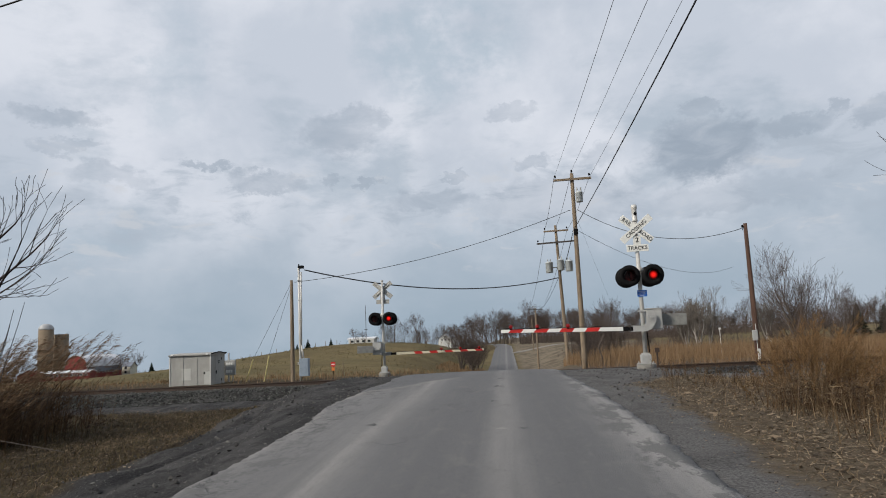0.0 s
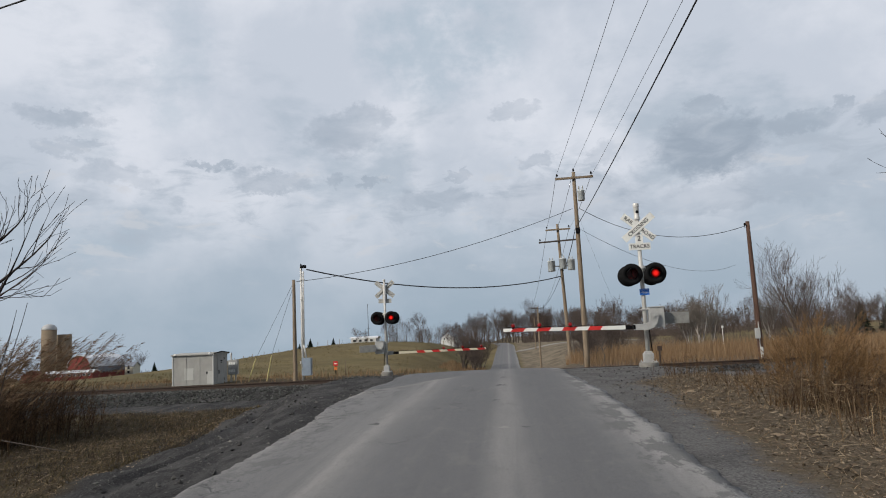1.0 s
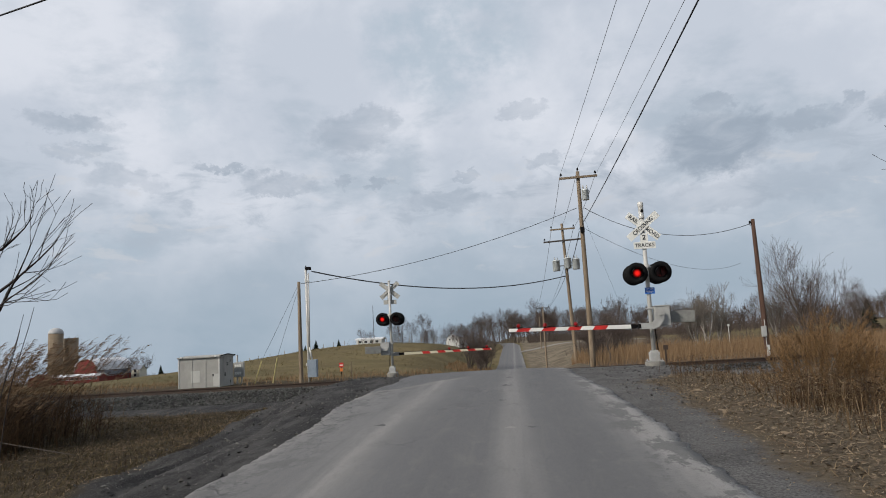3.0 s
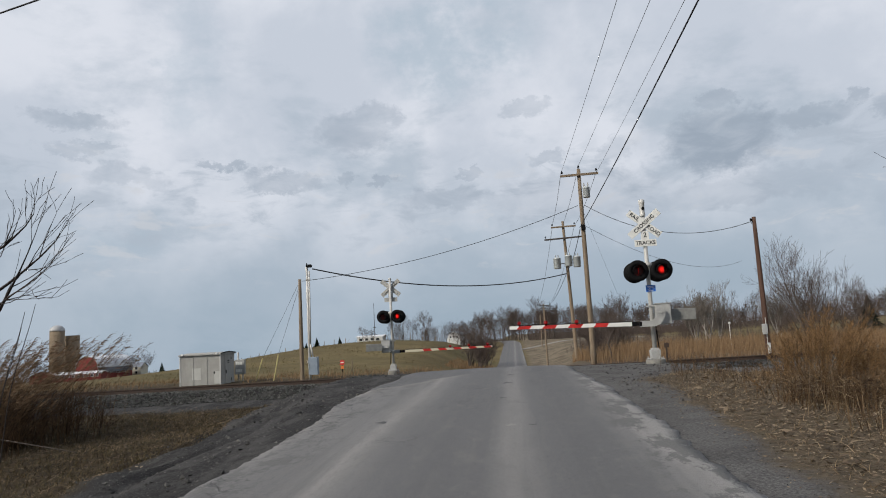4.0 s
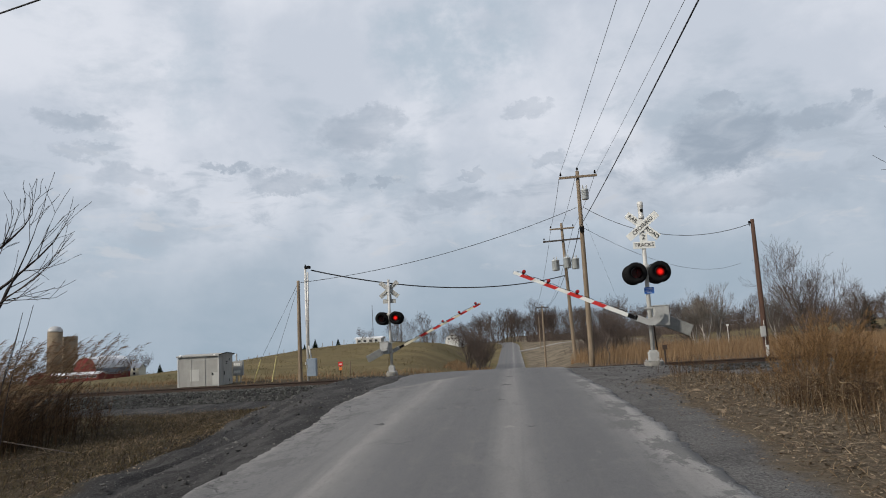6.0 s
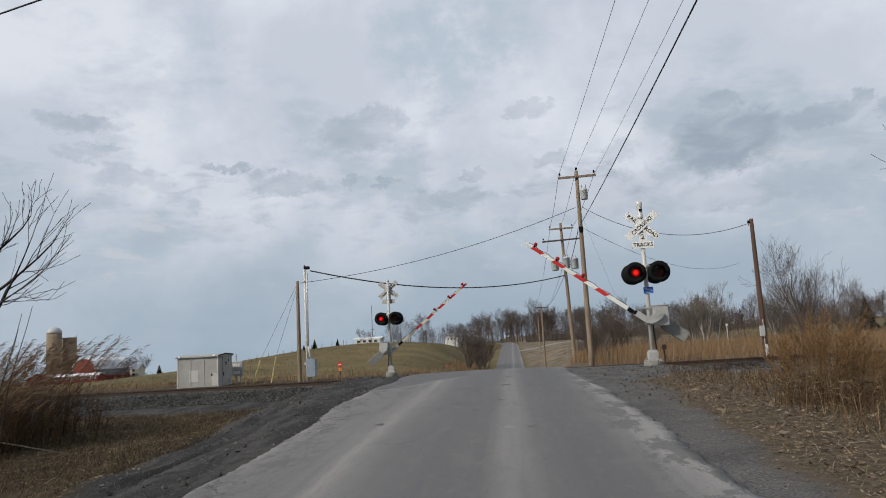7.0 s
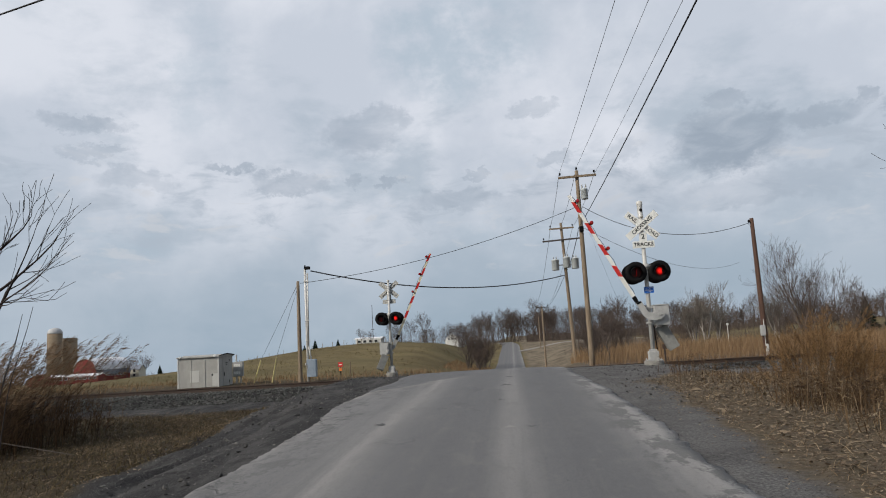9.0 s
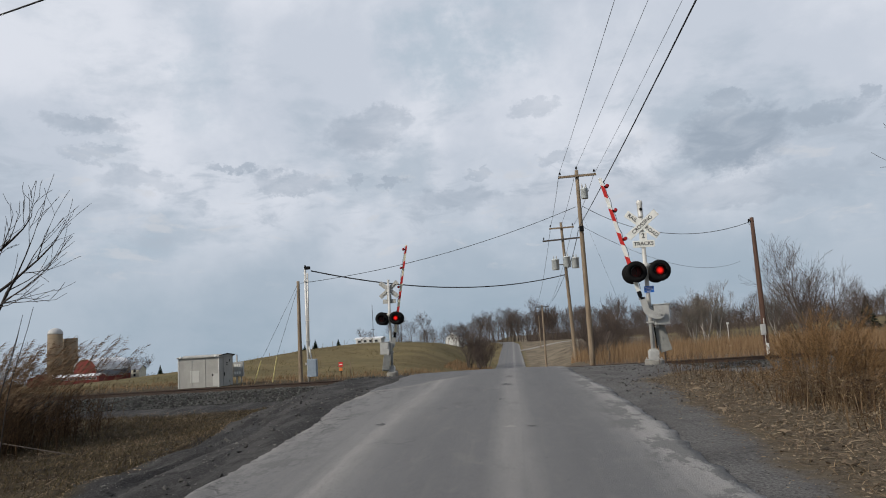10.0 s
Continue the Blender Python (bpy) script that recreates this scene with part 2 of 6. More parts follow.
def ground_material():
    """Soil under everything: cinder gravel along road and tracks, litter and old turf on the verges, pale pasture farther off."""
    m = bpy.data.materials.new("verge_soil")
    m.use_nodes = True
    n = Nodes(m.node_tree)
    vec = n.add("ShaderNodeTexCoord").outputs["Object"]
    s = n.add("ShaderNodeSeparateXYZ", {0: vec})
    x, y = s.outputs[0], s.outputs[1]
    w1 = n.math("MULTIPLY", n.math("SUBTRACT", n.noise(vec, 0.55, 5, 0.65), 0.5), 2.0)
    gr = n.noise(vec, 35, 4, 0.7)
    gravel = n.mix(n.step(gr, 0.3, 0.7), (0.011, 0.0105, 0.01), (0.055, 0.052, 0.05))
    gravel = n.mix(n.step(n.noise(vec, 70, 2, 0.7), 0.62, 0.72), gravel, (0.19, 0.18, 0.165))
    gravel = n.mix(n.step(n.noise(n.scaled(vec, (1.6, 0.4, 1)), 1.3, 5, 0.6), 0.42, 0.62, 0, 0.75), gravel, (0.078, 0.074, 0.07))
    gravel = n.mix(n.step(n.noise(n.scaled(vec, (1, 0.7, 1)), 2.4, 6, 0.7), 0.5, 0.66, 0, 0.8), gravel, (0.022, 0.020, 0.019))
    pale_dirt = n.mix(n.step(gr, 0.3, 0.7), (0.06, 0.057, 0.055), (0.175, 0.168, 0.16))
    gravel = n.mix(n.math("MULTIPLY", n.step(x, 0, 2), n.step(n.noise(vec, 1.5, 5, 0.65), 0.3, 0.62, 0.45, 1.0)), gravel, pale_dirt)
    turf = n.mix(n.step(n.noise(vec, 2.2, 6, 0.7), 0.35, 0.65), (0.018, 0.013, 0.008), (0.058, 0.042, 0.023))
    turf = n.mix(n.step(n.noise(vec, 0.8, 4, 0.6), 0.55, 0.7, 0, 0.6), turf, (0.034, 0.032, 0.014))
    turf = n.mix(n.step(n.noise(vec, 45, 4, 0.75), 0.45, 0.68, 0, 0.5), turf, (0.15, 0.115, 0.07))
    turf = n.mix(n.step(n.noise(vec, 25, 4, 0.75), 0.56, 0.7, 0, 0.8), turf, (0.02, 0.015, 0.01))
    turf = n.mix(n.math("MULTIPLY", n.step(x, 1, 3), n.step(n.noise(vec, 9, 5, 0.7), 0.35, 0.65, 0.2, 0.7)), turf, (0.165, 0.13, 0.09))
    field = n.mix(n.step(n.noise(n.scaled(vec, (0.6, 1, 1)), 0.12, 6, 0.65), 0.35, 0.65), (0.105, 0.08, 0.036), (0.155, 0.12, 0.056))
    field = n.mix(n.step(n.noise(vec, 0.03, 4, 0.6), 0.5, 0.65, 0, 0.55), field, (0.082, 0.076, 0.032))
    field = n.mix(n.step(n.noise(vec, 1.6, 6, 0.75), 0.45, 0.7, 0, 0.55), field, (0.062, 0.05, 0.022))
    lawn = n.mix(n.step(n.noise(vec, 0.35, 6, 0.7), 0.38, 0.62), (0.10, 0.078, 0.052), (0.19, 0.155, 0.11))
    lawn = n.mix(n.step(n.noise(vec, 2.5, 5, 0.7), 0.5, 0.7, 0, 0.5), lawn, (0.07, 0.058, 0.03))
    field = n.mix(n.math("MULTIPLY", n.step(x, 2, 3.5), n.step(x, 40, 25)), field, lawn)
    far = n.step(y, 34, 48)
    col = n.mix(far, turf, field)
    # cinder shoulder: along the road and beside the tracks
    wx = n.math("ADD", x, w1)
    left = n.step(n.math("ADD", wx, n.math("MULTIPLY", n.math("SUBTRACT", y, 6.0), 0.13)), -5.0, -4.5)
    wide = n.math("ADD", n.math("MULTIPLY", n.math("SUBTRACT", y, 5.0), 0.02), n.step(y, 16, 21.5, 0.0, 4.0))
    right = n.step(n.math("SUBTRACT", wx, wide), 3.4, 2.9)
    along = n.math("MULTIPLY", n.math("MULTIPLY", left, right), n.step(y, 42, 34))
    w = n.math("SUBTRACT", n.math("SUBTRACT", y, 25.2), n.math("MULTIPLY", x, 0.105))
    ww = n.math("ADD", w, n.math("MULTIPLY", w1, 0.4))
    track = n.math("MULTIPLY", n.step(ww, -5.6, -5.0), n.step(ww, 10.5, 9.5))
    col = n.mix(n.math("MAXIMUM", along, track), col, gravel)
    bs = n.add("ShaderNodeBsdfPrincipled", {"Base Color": col, "Roughness": 0.95, "Specular IOR Level": 0.15})
    h = n.math("ADD", gr, n.noise(vec, 8, 4, 0.7))
    n.put(bs.inputs["Normal"], n.add("ShaderNodeBump", {"Strength": 0.8, "Distance": 0.03, "Height": h}))
    n.add("ShaderNodeOutputMaterial", {0: bs})
    return m


def wood_material(name, colour, dark):
    m = bpy.data.materials.new(name)
    m.use_nodes = True
    n = Nodes(m.node_tree)
    vec = n.add("ShaderNodeTexCoord").outputs["Object"]
    g = n.noise(n.scaled(vec, (14, 14, 0.5)), 2.0, 6, 0.7)
    b = n.noise(n.scaled(vec, (1, 1, 0.3)), 1.2, 4, 0.6)
    col = n.mix(n.step(g, 0.35, 0.65), dark, colour)
    col = n.mix(n.step(b, 0.4, 0.7, 0, 0.4), col, tuple(c * 0.6 for c in colour))
    bs = n.add("ShaderNodeBsdfPrincipled", {"Base Color": col, "Roughness": 0.85, "Specular IOR Level": 0.25})
    n.put(bs.inputs["Normal"], n.add("ShaderNodeBump", {"Strength": 0.6, "Distance": 0.01, "Height": g}))
    n.add("ShaderNodeOutputMaterial", {0: bs})
    return m


ASPHALT, SOIL = road_material(), ground_material()
GALV = material("galvanised_steel", (0.50, 0.49, 0.46), 0.55, 0.0, 0.2, 5, 0.1, 40, stain=(0.36, 0.35, 0.33))
ALU = material("brushed_aluminium", (0.56, 0.55, 0.52), 0.5, 0.1, 0.15, 3, 0.05, 30, stain=(0.44, 0.44, 0.43))
CASTGREY = material("grey_cast_housing", (0.37, 0.37, 0.355), 0.55, 0.0, 0.2, 5, 0.15, 50, stain=(0.27, 0.26, 0.24))
WHITE = material("white_sheeting", (0.72, 0.72, 0.68), 0.5, 0, 0.08, 4, 0.03, 40, stain=(0.56, 0.55, 0.50))
CREAMWHITE = material("yellowed_white_sheeting", (0.66, 0.60, 0.44), 0.55, 0, 0.1, 4, 0.03, 40, stain=(0.5, 0.45, 0.33))
RED = material("red_sheeting", (0.52, 0.025, 0.02), 0.45, 0, 0.15, 5, 0.03, 40)
DARKSTEEL = material("weathered_steel_plate", (0.22, 0.22, 0.205), 0.65, 0.0, 0.3, 6, 0.2, 40, stain=(0.14, 0.135, 0.12))
SIGNBACK = material("bare_sign_back", (0.36, 0.355, 0.33), 0.6, 0.0, 0.18, 5, 0.05, 40, stain=(0.27, 0.26, 0.24))
BLACK = material("matt_black_paint", (0.006, 0.006, 0.0065), 0.75, 0, 0.3, 4, 0.05, 40, spec=0.12)
LETTER = material("black_letter", (0.015, 0.015, 0.016), 0.5, 0, 0.2, 5, 0, 40)
BLUE = material("blue_sign", (0.02, 0.13, 0.50), 0.4, 0, 0.12, 6, 0.02, 40)
CONCRETE = material("weathered_concrete", (0.25, 0.24, 0.215), 0.9, 0, 0.3, 4, 0.4, 50, stain=(0.2, 0.19, 0.17))
RAIL = material("rusty_rail_steel", (0.06, 0.04, 0.03), 0.75, 0.2, 0.35, 3, 0.3, 60)
RAILTOP = material("worn_rail_head", (0.085, 0.068, 0.056), 0.6, 0.2, 0.2, 3, 0.05, 60)
TIE = wood_material("creosoted_tie", (0.10, 0.085, 0.07), (0.045, 0.04, 0.035))
POLEWOOD = wood_material("grey_brown_pole_wood", (0.275, 0.212, 0.148), (0.13, 0.098, 0.068))
POLEDARK = wood_material("dark_creosote_pole", (0.115, 0.065, 0.045), (0.06, 0.035, 0.027))
CABLE = material("black_cable", (0.02, 0.02, 0.022), 0.6, 0, 0.2, 5, 0, 40)
WIRE = material("dull_wire", (0.09, 0.09, 0.095), 0.6, 0.3, 0.2, 5, 0, 40)
CAN = material("grey_transformer_paint", (0.46, 0.49, 0.49), 0.45, 0.1, 0.12, 4, 0.05, 40, stain=(0.34, 0.35, 0.34))
METERBLUE = material("blue_grey_cabinet_paint", (0.25, 0.30, 0.36), 0.5, 0.1, 0.15, 4, 0.05, 40)
SHED = material("dull_aluminium_siding", (0.36, 0.352, 0.325), 0.75, 0.0, 0.16, 2.2, 0.08, 30, stain=(0.29, 0.28, 0.26), spec=0.15)
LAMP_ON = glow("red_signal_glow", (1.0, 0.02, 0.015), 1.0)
LENS = material("dark_red_lens", (0.035, 0.003, 0.003), 0.4, 0, 0.3, 20, 0.1, 60, spec=0.25)
REDLENS = material("red_lamp_lens", (0.28, 0.01, 0.01), 0.25, 0, 0.2, 10, 0.05, 60, spec=0.5)
GLASS = material("window_dark", (0.03, 0.035, 0.04), 0.12, 0, 0.3, 3, 0, 30, spec=0.6)

# ---- mesh helpers ----


def link(name, bm, mat, parent=None, label="", smooth=False):
    me = bpy.data.meshes.new(name)
    bmesh.ops.recalc_face_normals(bm, faces=bm.faces)
    bm.to_mesh(me)
    bm.free()
    for mm in (mat if isinstance(mat, (list, tuple)) else [mat]):
        me.materials.append(mm)
    if smooth:
        for p in me.polygons:
            p.use_smooth = True
    ob = new(name, me)
    if parent:
        ob.parent = parent
    if label:
        tagged(ob, label)
    return ob


def part(name, bm, mat, parent, label="", smooth=False):
    return link(name, bm, mat, parent, label, smooth)


def thing(name, m, label, category, group="", kind=""):
    ob = new(name)
    ob.matrix_basis = m
    ob.empty_display_size = 0.2
    return tagged(ob, label, category, group, kind)


def box(bm, c, size, bevel=0.0, m=None):
    g = bmesh.ops.create_cube(bm, size=1.0)
    vs = g["verts"]
    for v in vs:
        v.co = Vector((v.co.x * size[0] + c[0], v.co.y * size[1] + c[1], v.co.z * size[2] + c[2]))
    if bevel:
        es = list({e for v in vs for e in v.link_edges})
        r = bmesh.ops.bevel(bm, geom=es, offset=bevel, segments=2, affect="EDGES", profile=0.6)
        vs = list({v for f in r["faces"] for v in f.verts} | {v for v in vs if v.is_valid})
    if m is not None:
        bmesh.ops.transform(bm, matrix=m, verts=[v for v in vs if v.is_valid])
    return bm


def tube(bm, a, b, r1, r2=None, sides=10, caps=True):
    a, b = Vector(a), Vector(b)
    r2 = r1 if r2 is None else r2
    d = b - a
    q = d.to_track_quat("Z", "Y").to_matrix().to_4x4()
    bmesh.ops.create_cone(bm, cap_ends=caps, segments=sides, radius1=r1, radius2=max(r2, 1e-4), depth=d.length,
                          matrix=Matrix.Translation((a + b) / 2) @ q)
    return bm


def lathe(bm, rings, sides=16, m=Matrix()):
    """Rings of (radius, height) about z, closed at both ends."""
    loops = []
    for r, z in rings:
        loops.append([bm.verts.new(m @ Vector((r * math.cos(2 * math.pi * i / sides), r * math.sin(2 * math.pi * i / sides), z))) for i in range(sides)])
    for p, q in zip(loops, loops[1:]):
        for i in range(sides):
            bm.faces.new((p[i], p[(i + 1) % sides], q[(i + 1) % sides], q[i]))
    bm.faces.new(loops[0][::-1])
    bm.faces.new(loops[-1])
    return bm


def prism(bm, outline, y0, y1, m=Matrix()):
    """An outline in x, z drawn out from y0 to y1."""
    a = [bm.verts.new(m @ Vector((x, y0, z))) for x, z in outline]
    b = [bm.verts.new(m @ Vector((x, y1, z))) for x, z in outline]
    k = len(outline)
    bm.faces.new(a)
    bm.faces.new(b[::-1])
    for i in range(k):
        bm.faces.new((a[(i + 1) % k], a[i], b[i], b[(i + 1) % k]))
    return bm


def lettering(name, text, size, mat, parent, m):
    cu = bpy.data.curves.new(name, "FONT")
    cu.body, cu.size, cu.align_x, cu.align_y, cu.extrude, cu.offset = text, size, "CENTER", "CENTER", 0.002, size * 0.012
    tmp = bpy.data.objects.new(name, cu)
    me = bpy.data.meshes.new_from_object(tmp)
    bpy.data.objects.remove(tmp)
    me.materials.clear()
    me.materials.append(mat)
    ob = new(name, me)
    ob.parent, ob.matrix_basis = parent, m
    return ob


def mesh_arrays(name, verts, faces, mat, smooth=False):
    me = bpy.data.meshes.new(name)
    me.from_pydata(verts, [], faces)
    for mm in (mat if isinstance(mat, (list, tuple)) else [mat]):
        me.materials.append(mm)
    if smooth:
        me.polygons.foreach_set("use_smooth", [True] * len(me.polygons))
    me.update()
    return me


def sagging(name, a, b, sag, r, mat, label, segs=18):
    """A cable hung from a to b."""
    a, b = Vector(a), Vector(b)
    pts = [a.lerp(b, i / segs) - Vector((0, 0, sag * 4 * (i / segs) * (1 - i / segs))) for i in range(segs + 1)]
    bm = bmesh.new()
    loops = []
    for i, p in enumerate(pts):
        d = (pts[min(i + 1, segs)] - pts[max(i - 1, 0)]).normalized()
        u = d.cross(Vector((0, 0, 1))).normalized()
        v = u.cross(d)
        loops.append([bm.verts.new(p + r * (u * math.cos(t) + v * math.sin(t))) for t in (0, 1.57, 3.14, 4.71)])
    for p, q in zip(loops, loops[1:]):
        for i in range(4):
            bm.faces.new((p[i], p[(i + 1) % 4], q[(i + 1) % 4], q[i]))
    bm.faces.new(loops[0][::-1])
    bm.faces.new(loops[-1])
    return tagged(link(name, bm, mat, smooth=True), label, "cable", "overhead lines")


# ---- terrain ----
PROFILE = ((-2600, -6), (-60, -1.6), (-10, -0.37), (0, 0.0), (6, 0.19), (12, 0.37), (17, 0.475), (22, 0.525), (25.2, 0.37), (28, 0.23), (31, 0.08),
           (35, -0.12), (45, -0.75), (60, -1.6), (80, -2.75), (105, -3.65), (130, -3.5), (200, -1.4), (230, -0.8), (320, -1.5), (2600, -6))
PY, PZ = np.array([p[0] for p in PROFILE], float), np.array([p[1] for p in PROFILE])


def road_z(y):
    y = np.asarray(y, float)
    return (np.interp(y - 2, PY, PZ) + np.interp(y - 1, PY, PZ) + np.interp(y, PY, PZ) + np.interp(y + 1, PY, PZ) + np.interp(y + 2, PY, PZ)) / 5


def road_x(y):
    """Centre line: straight over the tracks, bending left far off."""
    y = np.asarray(y, float)
    return -0.25 + 0.1 * np.clip((y - 30) / 60, 0, 1) - 0.00042 * np.clip(y - 195, 0, 400) ** 2 * 4


def smooth(v, lo, hi):
    t = np.clip((np.asarray(v, float) - lo) / (hi - lo), 0, 1)
    return t * t * (3 - 2 * t)


def track_w(x, y):
    """Distance beyond the near rail, across the tracks."""
    return (y - 25.2 - 0.105 * x) * 0.9945


def wave(x, y, k):
    return (np.sin(x * 1.3 * k + 0.7) * np.cos(y * 1.1 * k + 1.9) + 0.5 * np.sin(x * 2.7 * k + y * 1.9 * k) + 0.3 * np.cos(x * 5.1 * k - y * 4.3 * k + 0.4)) / 1.8


def ground_z(x, y):
    x, y = np.asarray(x, float), np.asarray(y, float)
    zr = road_z(y)
    near_l = np.minimum(zr - 0.1, -0.12)
    near_r = zr - 0.12 - 0.25 * smooth(y, 12, 22)
    near = near_l + (near_r - near_l) * smooth(x, -2, 2)
    beyond_l = -0.3 - 1.6 * smooth(y, 36, 75) - 4.6 * smooth(-x, 35, 110) * smooth(y, 60, 170)
    beyond_l = beyond_l + 3.35 * np.exp(-((x + 26) / np.where(x < -26, 30, 25)) ** 2 - ((y - 135) / 42) ** 2)
    beyond_r = -0.25 - 0.7 * smooth(y, 36, 90) + 1.2 * smooth(x, 40, 120) * smooth(y, 60, 160)
    beyond = beyond_l + (beyond_r - beyond_l) * smooth(x, -3, 9)
    w = track_w(x, y)
    base = near + (beyond - near) * smooth(w, 0, 9)
    base = base - 3.0 * smooth(y, 300, 900) - 0.032 * np.clip(y - 200, 0, None) * smooth(-x, 10, 90)
    # ballast bed
    bed = smooth(w, -2.4, -0.95) * smooth(w, 8.6, 6.9) * smooth(np.abs(x), 900, 500)
    base = base + (0.15 - 0.055 * np.clip(w, 0, 7) - base) * bed
    base = base + 0.035 * wave(x, y, 1.0) * smooth(np.abs(x + 0.25), 3.0, 5.5) * smooth(y, 60, 42) * (1 - bed) + 0.3 * wave(x, y, 0.05) * smooth(y, 60, 200)
    ridge = x - (-4.3 - 0.13 * (y - 6)) + 0.25 * np.sin(y * 0.9)
    base = base + 0.11 * np.exp(-(ridge / 0.45) ** 2) * smooth(y, 20, 15) * smooth(y, 3, 6) * (1 + 0.5 * np.sin(3.1 * y))
    # wheel ruts pressed into the cinder beside the road
    for off, deep in ((0.55, 0.10), (0.98, 0.08), (-0.5, 0.06)):
        rut = ridge - off - 0.12 * np.sin(y * 0.55 + off * 3)
        base = base + deep * (0.55 * np.exp(-((np.abs(rut) - 0.2) / 0.09) ** 2) - np.exp(-(rut / 0.12) ** 2)) * smooth(y, 19, 14) * smooth(y, 3, 6)
    # the road's own bank
    half_l, half_r = 2.9 + 1.9 * smooth(y, 10, 21) * smooth(y, 40, 33), 2.4 + 2.7 * smooth(y, 10, 21) * smooth(y, 40, 33)
    side = np.where(x < road_x(y), (road_x(y) - x) - half_l + 0.25, (x - road_x(y)) - half_r - 0.25)
    f = smooth(side, 2.4 + 10 * smooth(y, 40, 90) - 1.6 * smooth(y, 18, 23) * smooth(y, 40, 34), 0.15)
    return base + (zr - 0.055 - base) * f * smooth(y, 340, 300)


def axis(*spans):
    """Grid lines: (from, to, step) spans in order."""
    out = []
    for a, b, s in spans:
        out += list(np.arange(a, b, s))
    return np.array(out + [spans[-1][1]])


xs = axis((-2600, -400, 200), (-400, -100, 20), (-100, -30, 4), (-30, -14, 1.0), (-14, -9, 0.25), (-9, -3, 0.08), (-3, 12, 0.2), (12, 30, 1.0), (30, 100, 4), (100, 400, 20), (400, 2600, 200))
ys = axis((-2600, -200, 200), (-200, -20, 20), (-20, 3, 1.0), (3, 20, 0.12), (20, 36, 0.25), (36, 60, 1.5), (60, 260, 2), (260, 500, 20), (500, 2600, 150))
gx, gy = np.meshgrid(xs, ys)
gz = ground_z(gx, gy)
verts = np.stack([gx, gy, gz], -1).reshape(-1, 3)
ii = np.arange((len(ys) - 1) * len(xs)).reshape(len(ys) - 1, len(xs))[:, :-1].reshape(-1)
faces = np.stack([ii, ii + 1, ii + 1 + len(xs), ii + len(xs)], -1)
ground = new("ground", mesh_arrays("ground", verts.tolist(), faces.tolist(), SOIL, True))
tagged(ground, "dry winter verge, cinder gravel and brown pasture", "ground", kind="structure")

# road: crowned strip with ragged edges and a thickness
ry = axis((-60, 2, 2.0), (2, 34, 0.1), (34, 60, 1.0), (60, 300, 3.0))
rng = np.random.default_rng(5)
jag_l, jag_r = (a1 * np.convolve(rng.normal(0, 1, len(ry) + 30), np.hanning(23) / np.hanning(23).sum(), "same")[15:-15] + rng.normal(0, a2, len(ry)) for a1, a2 in ((0.15, 0.022), (0.10, 0.024)))
rows = []
for y, jl, jr in zip(ry, jag_l, jag_r):
    c, z = float(road_x(y)), float(road_z(y))
    k = float(smooth(y, 9, 14)) * float(smooth(y, 20, 16))
    flare = float(smooth(y, 17, 21)) * float(smooth(y, 37, 31))
    lft, rgt = -2.55 - 0.25 * k - 0.1 * flare + jl, 2.63 - 0.3 * float(smooth(y, 12, 20)) + jr
    row = [(c + lft - 0.03, y, z - 0.12), (c + lft, y, z - 0.012)]
    for u in (0.03, 0.12, 0.25, 0.4, 0.5, 0.6, 0.75, 0.88, 0.97):
        x = lft + (rgt - lft) * u
        row.append((c + x, y, z + 0.035 * (1 - (2 * u - 1) ** 2) - 0.006 * math.exp(-((u - 0.33) / 0.07) ** 2) + 0.004 * math.sin(x * 3 + y * 0.7)))
    row += [(c + rgt, y, z - 0.012), (c + rgt + 0.03, y, z - 0.12)]
    rows.append(row)
k = len(rows[0])
verts = [v for row in rows for v in row]
faces = [(i * k + j, i * k + j + 1, (i + 1) * k + j + 1, (i + 1) * k + j) for i in range(len(rows) - 1) for j in range(k - 1)]
road = new("road", mesh_arrays("road", verts, faces, ASPHALT, True))
tagged(road, "worn grey asphalt country road with broken edges", "road", kind="structure")

# tar spots and worn pale patches on the carriageway
TAR = material("dark_tar_patch", (0.075, 0.073, 0.07), 0.8, 0, 0.3, 8, 0.3, 80)
PALE = material("worn_pale_patch", (0.25, 0.24, 0.22), 0.9, 0, 0.2, 8, 0.3, 80)
for sx, sy, rx, rl, mt in ((0.66, 9.75, 0.07, 0.08, TAR), (0.18, 13.0, 0.07, 0.14, TAR), (0.24, 15.9, 0.12, 0.2, TAR), (0.3, 18.2, 0.1, 0.2, TAR), (-1.62, 10.55, 0.09, 0.12, TAR),
                           (0.75, 7.6, 0.02, 0.025, TAR), (0.36, 9.75, 0.09, 0.1, PALE), (0.9, 6.6, 0.015, 0.02, TAR), (-0.25, 6.9, 0.015, 0.02, TAR)):
    rim = []
    for i in range(22):
        an = 2 * math.pi * i / 22
        kk = 0.8 + 0.25 * math.sin(3 * an + sx * 9) + rng.normal(0, 0.16)
        rim.append((sx + rx * kk * math.cos(an), sy + rl * kk * math.sin(an)))
    u = [(x - (float(road_x(y)) - 2.55)) / 5.1 for x, y in rim]
    vs = [(x, y, float(road_z(y)) + 0.035 * (1 - (2 * uu - 1) ** 2) - 0.006 * math.exp(-((uu - 0.33) / 0.07) ** 2) + 0.004 * math.sin((x - float(road_x(y))) * 3 + y * 0.7) + 0.004) for (x, y), uu in zip(rim, u)]
    ob = new("road_patch", mesh_arrays("road_patch", vs, [tuple(range(22))], mt))
    ob.parent = road

